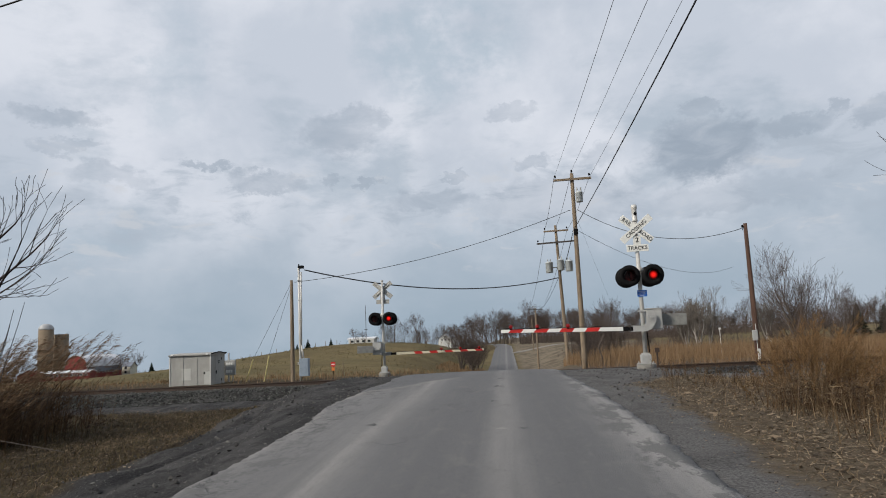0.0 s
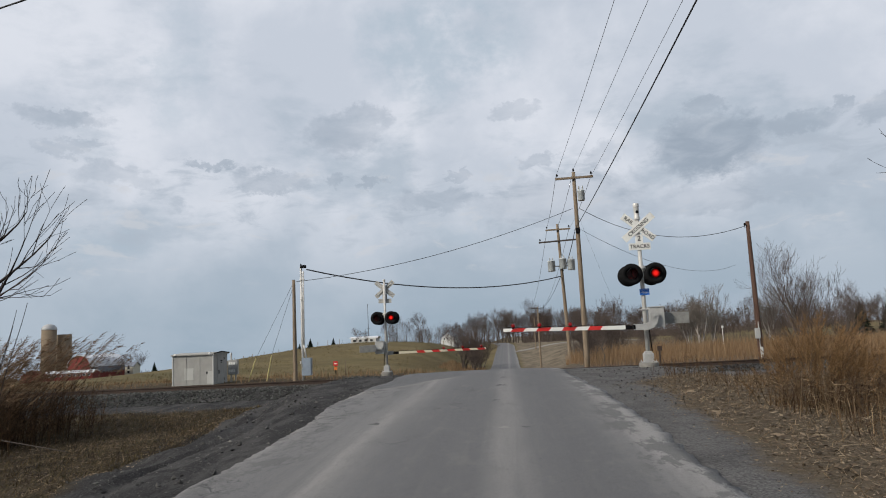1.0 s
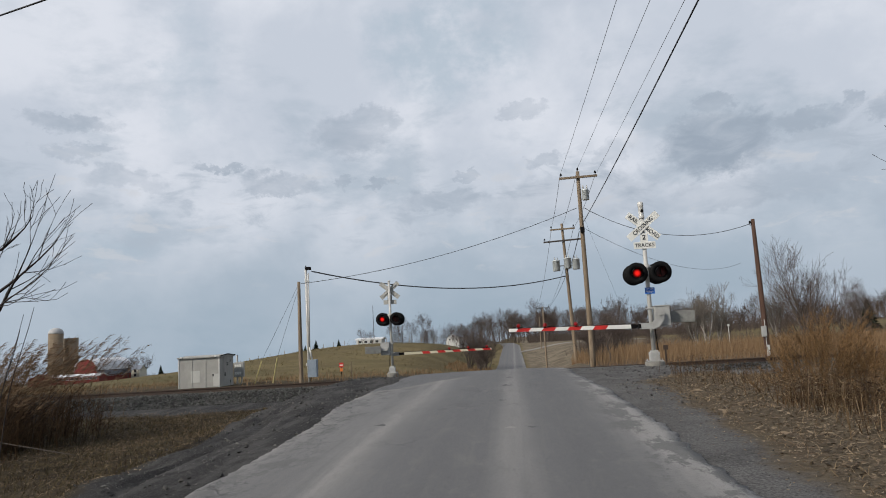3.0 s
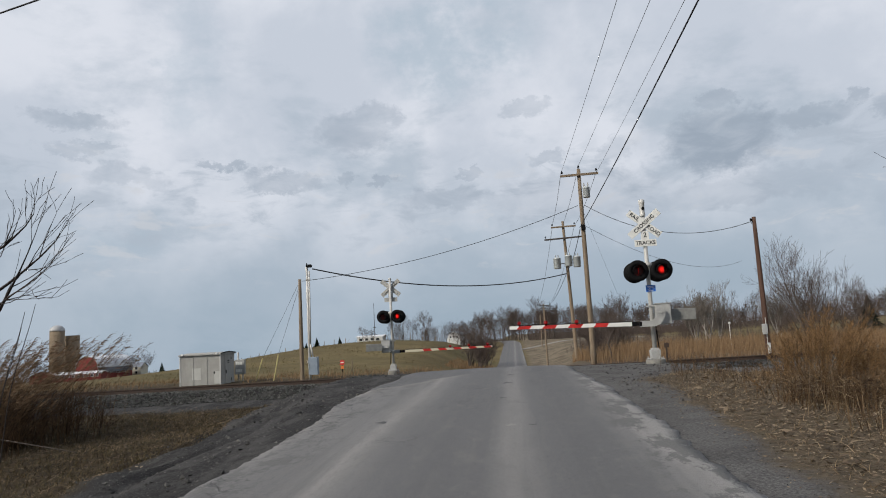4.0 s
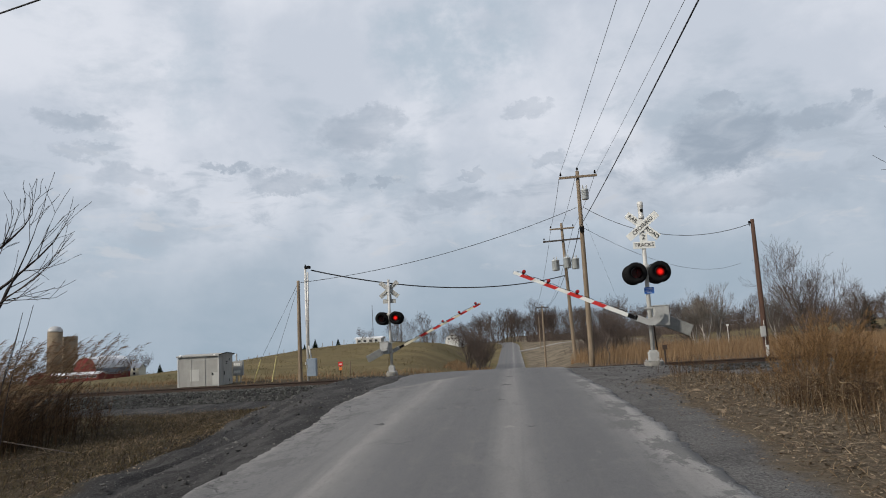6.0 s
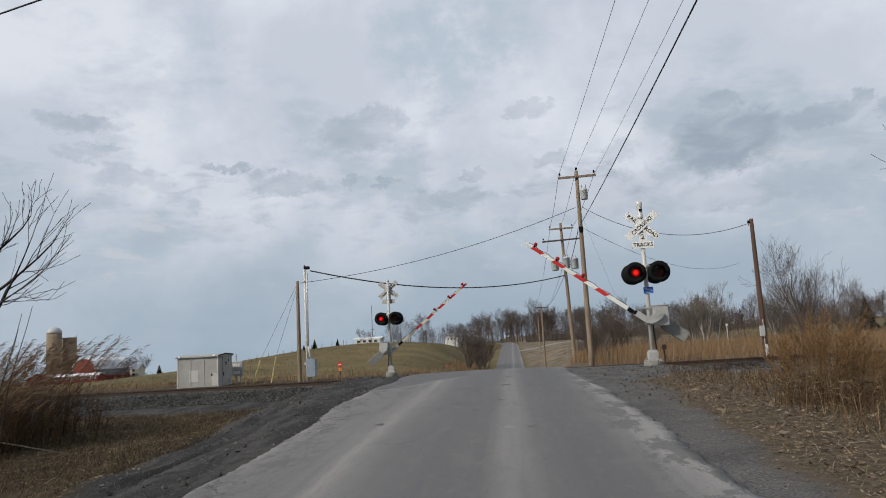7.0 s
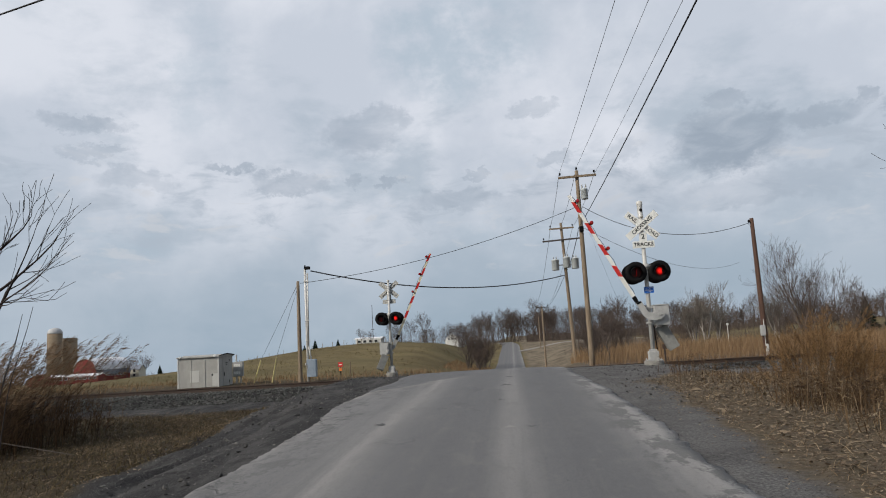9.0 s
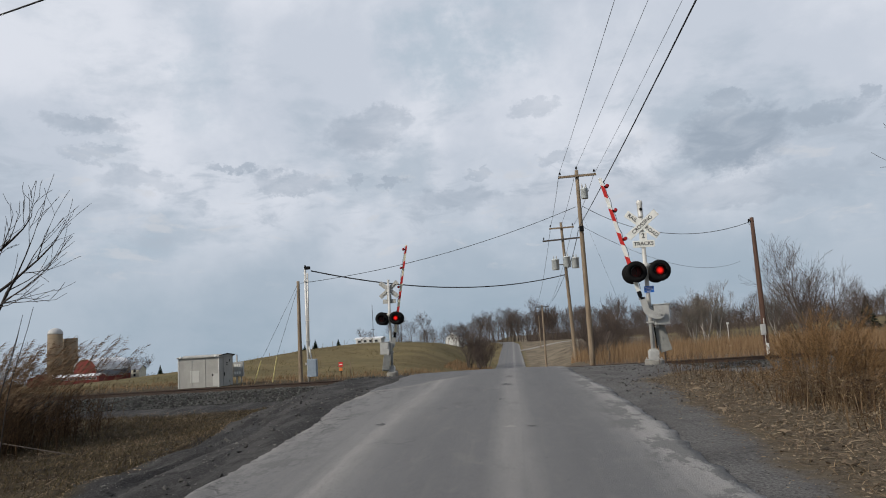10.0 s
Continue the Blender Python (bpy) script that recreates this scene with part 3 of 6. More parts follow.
# gravel drive that leaves the road on the far slope
DRIVE = material("pale_drive_gravel", (0.24, 0.22, 0.19), 0.95, 0, 0.3, 0.4, 0.3, 12)
drive_rows = []
for x in np.arange(1.9, 34.0, 1.5):
    mid = 182 - 14.0 * math.exp(-(x - 1.9) / 5.0) - 0.25 * x
    drive_rows.append([(float(x), mid + u, float(ground_z(x, mid + u)) + h) for u, h in ((-2.6, -0.2), (-2.5, 0.07), (-0.8, 0.10), (0.8, 0.10), (2.5, 0.07), (2.6, -0.2))])
k = len(drive_rows[0])
faces = [(i * k + j, (i + 1) * k + j, (i + 1) * k + j + 1, i * k + j + 1) for i in range(len(drive_rows) - 1) for j in range(k - 1)]
drive = new("side_drive", mesh_arrays("side_drive", [v for row in drive_rows for v in row], faces, DRIVE, True))
tagged(drive, "pale gravel drive joining the far road", "drive", kind="structure")

# ---- sky that drifts ----


def build_sky():
    m = bpy.data.materials.new("drifting_overcast")
    m.use_nodes = True
    n = Nodes(m.node_tree)
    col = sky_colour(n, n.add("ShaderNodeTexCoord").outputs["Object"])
    n.add("ShaderNodeOutputMaterial", {0: n.add("ShaderNodeEmission", {"Color": col, "Strength": 1.0})})
    vs, fs, na, ne, R = [], [], 48, 24, 2450.0
    for j in range(ne + 1):
        el = radians(-5 + 63 * j / ne)
        for i in range(na + 1):
            az = radians(-75 + 150 * i / na)
            vs.append((R * math.sin(az) * math.cos(el), R * math.cos(az) * math.cos(el), R * math.sin(el)))
    for j in range(ne):
        for i in range(na):
            p = j * (na + 1) + i
            fs.append((p, p + 1, p + na + 2, p + na + 1))
    ob = new("backdrop", mesh_arrays("backdrop", vs, fs, m, True))
    return tagged(ob, "grey and pale blue overcast sky with drifting clouds", "sky", kind="structure")


sky = build_sky()

# ---- railway ----
TRACK_TURN = math.degrees(math.atan(0.105))


def rail_mesh(length):
    outline = [(-0.075, 0), (0.075, 0), (0.075, 0.012), (0.014, 0.03), (0.010, 0.12), (0.036, 0.135), (0.036, 0.165), (0.028, 0.172),
               (-0.028, 0.172), (-0.036, 0.165), (-0.036, 0.135), (-0.010, 0.12), (-0.014, 0.03), (-0.075, 0.012)]
    bm = bmesh.new()
    prism(bm, outline, -length / 2, length / 2, pose(0, 0, 0, 0, 0, 90))
    for f in bm.faces:
        c = f.calc_center_median()
        if c.z > 0.168 and abs(f.normal.z) > 0.5:
            f.material_index = 1
    return bm


def railway_track(w0, label):
    """One track: w0 is its near rail's distance beyond the first rail."""
    root = thing("railway_track", pose(0, 25.2, 0.15 - 0.055 * w0, 0, 0, TRACK_TURN) @ pose(0, w0, 0, -3.1), label, "railway track", "tracks over the road")
    for w in (0.0, 1.505):
        r = part("rail", rail_mesh(420.0), [RAIL, RAILTOP], root, "rusty steel rail")
        r.location = (0, w, 0.0)
    bm = bmesh.new()
    box(bm, (0, 0, 0), (0.23, 2.6, 0.16), 0.012)
    first = part("sleeper", bm, TIE, root)
    first.location = (-40.0, 0.75, -0.085)
    for i in range(1, 148):
        x = -40 + i * 0.54
        ob = new("sleeper", first.data)
        ob.parent, ob.location = root, (x, 0.75 + random.uniform(-0.04, 0.04), -0.085)
    return root


railway_track(0.0, "rusty double-rail railway track on grey ballast")
railway_track(4.1, "second railway track running beside the first")

# ---- crossing signals ----
ARMS = {}
GLOWS = []


def crossing_signal(m, label, reach, skew, lettered, phase, pz):
    """Mast with crossbuck, four red lamps, gate mechanism and a red and white arm that reaches along -x."""
    root = thing("crossing_signal", m, label, "crossing signal", "level crossing signals")
    bm = bmesh.new()
    lathe(bm, [(0.27, -0.25), (0.30, -0.02), (0.30, 0.04), (0.26, 0.06)], 20)
    part("foundation", bm, CONCRETE, root, "round concrete footing")
    bm = bmesh.new()
    box(bm, (0, 0, 0.20), (0.30, 0.30, 0.30), 0.03)
    box(bm, (0, 0, 0.37), (0.22, 0.22, 0.06), 0.02)
    for sx in (-0.19, 0.19):
        for sy in (-0.19, 0.19):
            tube(bm, (sx, sy, 0.04), (sx, sy, 0.14), 0.018, sides=6)
            box(bm, (sx, sy, 0.075), (0.09, 0.09, 0.02), 0.004)
    for z in (0.16, 0.28):
        tube(bm, (0.04, -0.16, z), (0.04, -0.15, z), 0.02, sides=8)
    part("base_casting", bm, CASTGREY, root, "galvanised cast mast base")
    bm = bmesh.new()
    tube(bm, (0, 0, 0.4), (0, 0, 4.75), 0.068, 0.062, 18)
    part("mast", bm, GALV, root, smooth=True)
    bm = bmesh.new()
    if lettered:
        lathe(bm, [(0.085, 4.55), (0.09, 4.58), (0.09, 4.64), (0.082, 4.66), (0.082, 4.95), (0.095, 4.97), (0.095, 5.07), (0.07, 5.10)], 18)
        part("bell", bm, ALU, root, "round bell on the mast top", True)
        bm = bmesh.new()
        lathe(bm, [(0.045, 0), (0.05, 0.01), (0.05, 0.02)], 14, pose(0.01, -0.08, 4.80, 90))
        part("bell_mouth", bm, BLACK, root, "dark opening")
    else:
        lathe(bm, [(0.072, 4.73), (0.075, 4.75), (0.075, 4.78), (0.04, 4.82)], 14)
        part("mast_cap", bm, GALV, root)
    # crossbuck: two boards, one before the other
    cz = 4.30
    for i, turn in enumerate((45, -45)):
        bm = bmesh.new()
        box(bm, (0, 0, 0), (1.22, 0.012, 0.23), 0.003)
        b = part("crossbuck_blade", bm, WHITE if lettered else SIGNBACK, root)
        b.matrix_basis = pose(0, -0.10 - 0.016 * (1 - i), cz, 0, 0, 0) @ pose(0, 0, 0, 0, -39.0 if turn > 0 else 40.0, 0)
        if lettered:
            words = (("CROSSING", 0.0),) if turn == 45 else (("RAIL", -0.365), ("ROAD", 0.365))
            for word, dx in words:
                lettering("lettering", word, 0.168, LETTER, b, pose(dx, -0.0085, 0, 90))
            continue
        bm = bmesh.new()
        box(bm, (0, 0.03, 0), (0.9, 0.03, 0.03), 0.004)
        part("stiffener", bm, GALV, b)
    for z in (cz - 0.1, cz + 0.1):
        bm = bmesh.new()
        box(bm, (0, -0.045, z), (0.17, 0.10, 0.045), 0.008)
        part("clamp", bm, GALV, root)
    bm = bmesh.new()
    box(bm, (0, -0.085, 3.93), (0.24, 0.008, 0.28), 0.003)
    p = part("number_plate", bm, WHITE if lettered else SIGNBACK, root)
    if lettered:
        lettering("lettering", "2", 0.22, LETTER, p, pose(0, -0.093, 3.94, 90))
    bm = bmesh.new()
    box(bm, (0, -0.09, 3.69), (0.68, 0.008, 0.22), 0.003)
    p = part("tracks_plate", bm, WHITE if lettered else SIGNBACK, root)
    if lettered:
        lettering("lettering", "TRACKS", 0.165, LETTER, p, pose(0, -0.098, 3.69, 90))
    # lamps
    lz = 2.80
    bm = bmesh.new()
    tube(bm, (-0.36, 0.0, lz + 0.20), (0.36, 0.0, lz + 0.20), 0.032, sides=10)
    tube(bm, (-0.1, 0.0, lz + 0.20), (0.1, 0.0, lz + 0.20), 0.09, sides=12)
    part("crossarm", bm, GALV, root, smooth=True)
    for side in (-1, 1):
        for back in (0, 1):
            lamp_m = pose(0.36 * side, 0, lz, 0, 0, 180 * back) @ pose(0, -0.34, 0)
            bm = bmesh.new()
            k = pose(0, 0, 0, 90)
            lathe(bm, [(0.335, 0.0), (0.335, 0.012), (0.17, 0.02), (0.17, 0.012), (0.16, 0.0)], 36, k)
            lathe(bm, [(0.06, -0.26), (0.12, -0.24), (0.155, -0.12), (0.16, -0.002), (0.02, -0.002)], 24, k)
            tube(bm, (0, 0.20, 0.05), (0, 0.34, 0.20), 0.04, sides=8)
            lamp = part("signal_lamp", bm, BLACK, root, "round black signal lamp with hood", True)
            lamp.matrix_basis = lamp_m
            bm = bmesh.new()
            # hood: half tunnel over the lens
            ring = []
            for t in np.linspace(-20, 200, 21):
                cx, sz = math.cos(radians(t)), math.sin(radians(t))
                d = 0.10 + 0.22 * max(0.0, sz)
                ring.append([bm.verts.new((0.168 * cx, 0.0, 0.168 * sz)), bm.verts.new((0.165 * cx, -d, 0.165 * sz)),
                             bm.verts.new((0.160 * cx, -d, 0.160 * sz)), bm.verts.new((0.162 * cx, 0.0, 0.162 * sz))])
            for p_, q_ in zip(ring, ring[1:]):
                for i in range(4):
                    bm.faces.new((p_[i], p_[(i + 1) % 4], q_[(i + 1) % 4], q_[i]))
            part("hood", bm, BLACK, lamp)
            bm = bmesh.new()
            lathe(bm, [(0.155, 0.005), (0.15, 0.02), (0.02, 0.03)], 28, k)
            part("lens", bm, LENS, lamp, "dark red lens")
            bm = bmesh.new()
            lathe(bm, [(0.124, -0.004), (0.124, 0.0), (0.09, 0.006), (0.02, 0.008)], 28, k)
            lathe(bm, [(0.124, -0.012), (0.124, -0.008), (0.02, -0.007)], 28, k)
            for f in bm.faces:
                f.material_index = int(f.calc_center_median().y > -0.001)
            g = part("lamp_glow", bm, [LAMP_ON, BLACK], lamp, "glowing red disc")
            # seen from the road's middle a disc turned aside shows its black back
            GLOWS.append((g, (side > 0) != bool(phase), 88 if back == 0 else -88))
    # identification plate with unreadable lines
    if lettered:
        bm = bmesh.new()
        box(bm, (0.03, -0.085, 2.25), (0.30, 0.008, 0.20), 0.003)
        p = part("blue_plate", bm, BLUE, root, "small blue information plate")
        for i, wd in enumerate((0.24, 0.2, 0.24, 0.14)):
            bm = bmesh.new()
            box(bm, (0.03, -0.091, 2.31 - i * 0.042), (wd, 0.003, 0.008))
            part("writing_bar", bm, WHITE, p)
    # gate mechanism
    px = 0.20
    bm = bmesh.new()
    box(bm, (0.33, -0.02, pz - 0.02), (0.46, 0.36, 0.62), 0.03)
    box(bm, (0.33, -0.02, pz + 0.30), (0.50, 0.40, 0.03), 0.01)
    tube(bm, (0.18, -0.30, pz), (0.18, 0.28, pz), 0.05, sides=12)
    for z in (pz - 0.24, pz + 0.24):
        box(bm, (0.03, 0, z), (0.26, 0.20, 0.05), 0.01)
        for sx in (-0.09,):
            tube(bm, (sx - 0.05, -0.05, z), (sx + 0.03, -0.05, z), 0.016, sides=6)
            tube(bm, (sx - 0.05, 0.05, z), (sx + 0.03, 0.05, z), 0.016, sides=6)
    part("gate_mechanism", bm, CASTGREY, root, "grey cast gate motor housing")
    bm = bmesh.new()
    tube(bm, (0.14, 0.04, 0.4), (0.10, 0.05, pz - 0.3), 0.018, sides=6)
    part("conduit", bm, BLACK, root)
    # arm: turns about the mechanism's shaft
    dz = -0.31
    arm = part("gate_arm", prism(bmesh.new(), [(-reach, dz - 0.05), (-0.82, dz - 0.062), (-0.82, dz + 0.062), (-reach, dz + 0.05)], -0.12, -0.09),
               WHITE if lettered else CREAMWHITE, root, "red and white striped gate arm")
    arm.location = (px, 0, pz)
    ARMS[label] = (arm, (px, 0, pz), skew)
    bm = bmesh.new()
    prism(bm, [(0.10, 0.16), (0.16, 0.02), (0.10, -0.18), (-0.02, -0.34), (-0.18, -0.40), (-0.62, -0.40), (-0.62, -0.22), (-0.24, -0.22), (-0.14, -0.12), (-0.12, 0.10), (-0.04, 0.18)],
          -0.34, -0.29)
    for t in range(6):
        a = radians(60 * t)
        tube(bm, (0.09 * math.cos(a), -0.37, 0.03 + 0.09 * math.sin(a)), (0.09 * math.cos(a), -0.34, 0.03 + 0.09 * math.sin(a)), 0.014, sides=6)
    tube(bm, (0, -0.38, 0.03), (0, -0.34, 0.03), 0.04, sides=10)
    part("arm_bracket", bm, CASTGREY, arm, "curved grey arm bracket")
    bm = bmesh.new()
    box(bm, (-0.76, -0.11, dz), (0.16, 0.06, 0.13), 0.01)
    box(bm, (-0.60, -0.21, dz), (0.06, 0.28, 0.14), 0.008)
    box(bm, (-0.68, -0.11, dz), (0.12, 0.05, 0.10), 0.008)
    part("arm_clamp", bm, BLACK, arm, "dark bolted clamp")
    bm = bmesh.new()
    box(bm, (0.42, 0.24, -0.05), (0.75, 0.05, 0.10), 0.008)
    box(bm, (0.42, 0.18, -0.05), (0.72, 0.05, 0.07), 0.008)
    part("weight_lever", bm, GALV, arm)
    bm = bmesh.new()
    for i, y in enumerate((0.16, 0.22, 0.30)):
        box(bm, (0.80 - 0.03 * i, y, -0.04), (0.76, 0.05, 0.36), 0.012)
    tube(bm, (0.74, 0.10, -0.05), (0.74, 0.36, -0.05), 0.03, sides=8)
    part("counterweight", bm, DARKSTEEL, arm, "stacked steel counterweight plates")
    x = -reach + (0.22 if lettered else 0.02)
    while x < (-2.0 if lettered else -1.55):
        def h(xx):
            return 0.05 + 0.012 * (xx + reach) / (reach - 0.82) + 0.0015
        bm = bmesh.new()
        sl = 0.09
        prism(bm, [(x, dz - h(x)), (x + 0.40, dz - h(x)), (x + 0.40 + sl, dz + h(x)), (x + sl, dz + h(x))], -0.123, -0.087)
        part("red_stripe", bm, RED, arm, "red reflective stripe")
        x += 0.80
    for lx in ((-reach + 0.31, -reach + 1.14, -reach + 2.10) if lettered else (-reach + 0.25, -reach + 1.25, -reach + 2.25)):
        bm = bmesh.new()
        box(bm, (lx, -0.105, dz + 0.07), (0.07, 0.05, 0.06), 0.01)
        tube(bm, (lx, -0.17, dz + 0.135), (lx, -0.04, dz + 0.135), 0.045, sides=12)
        a_lamp = part("arm_lamp", bm, BLACK, arm, "small lamp on the arm")
        for y_, turn in ((-0.17, 90), (-0.04, -90)):
            bm = bmesh.new()
            lathe(bm, [(0.06, 0), (0.06, 0.02), (0.045, 0.04), (0.01, 0.045)], 14, pose(lx, y_, dz + 0.135, turn))
            part("lens", bm, REDLENS, a_lamp, "red lens")
    bm = bmesh.new()
    pts = [(-reach + 0.1 + i * (reach - 1.0) / 24, dz + 0.075 + 0.02 * math.sin(i * 1.7)) for i in range(25)]
    for (x0, z0), (x1, z1) in zip(pts, pts[1:]):
        tube(bm, (x0, -0.105, z0), (x1, -0.105, z1), 0.008, sides=5)
    part("arm_cable", bm, BLACK, arm, "black lamp cable")
    return root


NEAR_SIGNAL = "galvanised crossing signal with lettered crossbuck and gate"
FAR_SIGNAL = "galvanised crossing signal seen from behind, beyond the tracks"
crossing_signal(pose(4.79, 22.0, 0.51), NEAR_SIGNAL, 4.64, 0, True, 0, 1.46)
crossing_signal(pose(-5.78, 35.0, -0.02, 0, 0, 180), FAR_SIGNAL, 5.45, 14, False, 1, 1.31)

# ---- poles and lines ----


def pole_bm(height, r0, r1, lean=(0, 0), sides=14, deep=0.8):
    bm = bmesh.new()
    loops = []
    for i in range(9):
        t = i / 8
        z = -deep + (height + deep) * t
        r = r0 + (r1 - r0) * t
        loops.append([bm.verts.new((lean[0] * z / height + r * math.cos(a), lean[1] * z / height + r * math.sin(a), z))
                      for a in np.linspace(0, 2 * math.pi, sides, endpoint=False)])
    for p, q in zip(loops, loops[1:]):
        for i in range(sides):
            bm.faces.new((p[i], p[(i + 1) % sides], q[(i + 1) % sides], q[i]))
    bm.faces.new(loops[0][::-1])
    bm.faces.new(loops[-1])
    return bm


def insulator(parent, p, mat=None):
    bm = bmesh.new()
    tube(bm, (0, 0, -0.12), (0, 0, 0.04), 0.014, sides=6)
    lathe(bm, [(0.04, 0.02), (0.065, 0.05), (0.045, 0.08), (0.055, 0.11), (0.025, 0.16)], 12)
    ob = part("insulator", bm, mat or BLACK, parent)
    ob.location = p
    return ob


def transformer(parent, p, r=0.24, h=0.75):
    bm = bmesh.new()
    lathe(bm, [(r * 0.9, 0), (r, 0.03), (r, h - 0.06), (r * 1.06, h - 0.05), (r * 1.06, h), (r * 0.5, h + 0.06)], 20)
    ob = part("transformer", bm, CAN, parent, "grey pole-mounted transformer can", True)
    ob.location = p
    for dx in (-0.1, 0.1):
        bm = bmesh.new()
        lathe(bm, [(0.035, 0), (0.05, 0.04), (0.03, 0.08), (0.045, 0.12), (0.02, 0.25)], 10)
        q = part("bushing", bm, CASTGREY, ob)
        q.location = (dx, 0, h + 0.02)
    bm = bmesh.new()
    box(bm, (0, r + 0.04, h * 0.7), (0.1, 0.12, 0.08), 0.01)
    box(bm, (0, r + 0.04, h * 0.2), (0.1, 0.12, 0.08), 0.01)
    part("bracket", bm, GALV, ob)
    return ob


def utility_pole(m, height, r0, label, arms, lean=(0, 0), mat=None):
    root = thing("utility_pole", m, label, "utility pole", "wooden poles along the road")
    part("pole", pole_bm(height, r0, r0 * 0.62, lean), mat or POLEWOOD, root, smooth=True)
    for z, half, dark, skew in arms:
        bm = bmesh.new()
        fx, fy = lean[0] * z / height, lean[1] * z / height
        box(bm, (0, 0, 0), (2 * half, 0.10, 0.12), 0.012)
        a = part("crossarm", bm, material("dark_arm_wood", (0.06, 0.05, 0.045)) if dark else POLEWOOD, root)
        a.matrix_basis = pose(fx, fy - 0.16, z, 0, skew, 0)
        for sx in (-half + 0.1, half - 0.1):
            insulator(a, (sx, 0, 0.12))
    return root


pole_a = utility_pole(pose(4.55, 37.0, -0.12), 10.4, 0.155, "tall grey-brown wooden utility pole with one transformer", [(10.05, 1.02, False, -1)])
insulator(pole_a, (0, 0, 10.45))
transformer(pole_a, (0.30, -0.22, 8.75), 0.19, 0.55)
bm = bmesh.new()
box(bm, (0, -0.17, 7.15), (0.22, 0.18, 0.3), 0.03)
part("cable_clamp", bm, BLACK, pole_a, "dark cable splice")
pole_b = utility_pole(pose(5.11, 53.0, -1.3), 11.3, 0.16, "leaning wooden utility pole with three transformers", [(10.85, 0.95, False, -1), (9.95, 1.55, True, -2)], lean=(-0.33, 0))
for dx, dz in ((-0.75, 7.6), (0.12, 7.75), (0.75, 7.65)):
    transformer(pole_b, (dx - 0.25, -0.32, dz), 0.28, 0.8)
bm = bmesh.new()
box(bm, (-0.25, -0.14, 8.0), (1.6, 0.06, 0.08), 0.01)
part("mounting_bar", bm, GALV, pole_b)
pole_c = utility_pole(pose(4.95, 100.0, -3.9), 9.4, 0.16, "slender wooden pole farther along the road", [(9.2, 0.95, True, 0)], mat=POLEWOOD)
pole_e = utility_pole(pose(7.0, 168.0, -2.6), 8.2, 0.15, "pale distant pole beside the road", [], mat=POLEWOOD)
pole_d = utility_pole(pose(4.6, -9.0, -0.3), 10.9, 0.19, "wooden utility pole behind the viewpoint", [(10.5, 1.02, False, 0)])
dark_pole = utility_pole(pose(12.55, 34.5, -0.2), 6.83, 0.145, "dark brown creosoted pole beside the tracks", [], mat=POLEDARK)
bm = bmesh.new()
box(bm, (-0.14, -0.22, 1.35), (0.22, 0.16, 0.5), 0.02)
part("meter_box", bm, CASTGREY, dark_pole, "grey meter box")
bm = bmesh.new()
box(bm, (-0.02, -0.2, 0.45), (0.12, 0.10, 0.5), 0.02)
tube(bm, (-0.08, -0.17, -0.5), (-0.05, -0.16, 1.9), 0.016, sides=8)
part("conduit", bm, ALU, dark_pole)
insulator(dark_pole, (-0.16, -0.05, 6.6))

# poles beside the cabin
left_pole = utility_pole(pose(-10.91, 36.0, -0.3), 5.42, 0.13, "short weathered wooden pole beside the tracks", [])
service = thing("service_mast", pose(-10.72, 37.0, -0.3), "grey steel service mast with light and blue-grey meter cabinet", "service pole")
bm = bmesh.new()
tube(bm, (-0.05, 0, -0.5), (-0.09, 0, 6.2), 0.075, 0.065, 12)
part("pole", bm, ALU, service, smooth=True)
bm = bmesh.new()
tube(bm, (0.14, -0.05, 1.2), (0.02, -0.05, 1.9), 0.045, sides=8)
tube(bm, (0.02, -0.05, 1.9), (0.06, -0.05, 5.95), 0.045, sides=8)
for z in (2.2, 3.3, 4.4, 5.5):
    box(bm, (-0.02, -0.03, z), (0.26, 0.12, 0.035), 0.005)
part("conduit", bm, ALU, service, smooth=True)
bm = bmesh.new()
box(bm, (0.08, -0.12, 6.22), (0.30, 0.26, 0.16), 0.03)
box(bm, (-0.08, 0, 6.25), (0.06, 0.06, 0.3), 0.01)
part("floodlight", bm, BLACK, service, "small black floodlight")
bm = bmesh.new()
box(bm, (0.20, -0.15, 0.72), (0.52, 0.30, 0.95), 0.02)
cab = part("meter_cabinet", bm, METERBLUE, service, "blue-grey steel cabinet")
bm = bmesh.new()
box(bm, (-0.10, -0.31, 0.95), (0.06, 0.03, 0.14), 0.008)
box(bm, (-0.02, -0.31, 0.75), (0.03, 0.03, 0.3), 0.005)
part("handle", bm, GALV, cab)

CAB_L, TOPS = "black overhead cable between poles", "thin overhead wire along the road"
for xa, za, xd in ((3.53, 9.98, 3.80), (4.54, 10.42, 4.78), (5.47, 9.98, 5.36)):
    sagging("overhead_wire", (xa, 36.84, za), (xd, -9.0, 10.45), 0.30, 0.008, WIRE, TOPS)
sagging("overhead_cable", (4.35, 36.8, 7.02), (3.64, -9.0, 7.6), 0.32, 0.018, CABLE, "thick black overhead cable along the road")
for xa, za, xb, zb in ((3.55, 9.98, 3.93, 9.65), (4.54, 10.42, 4.77, 9.75), (5.45, 9.98, 5.67, 9.6)):
    sagging("overhead_wire", (xa, 36.84, za), (xb, 52.84, zb), 0.25, 0.012, WIRE, TOPS)
for dx in (-0.85, 0.85):
    sagging("overhead_wire", (4.8 + dx, 52.84, 9.6), (4.95 + dx, 99.84, 5.45), 0.9, 0.014, WIRE, TOPS)
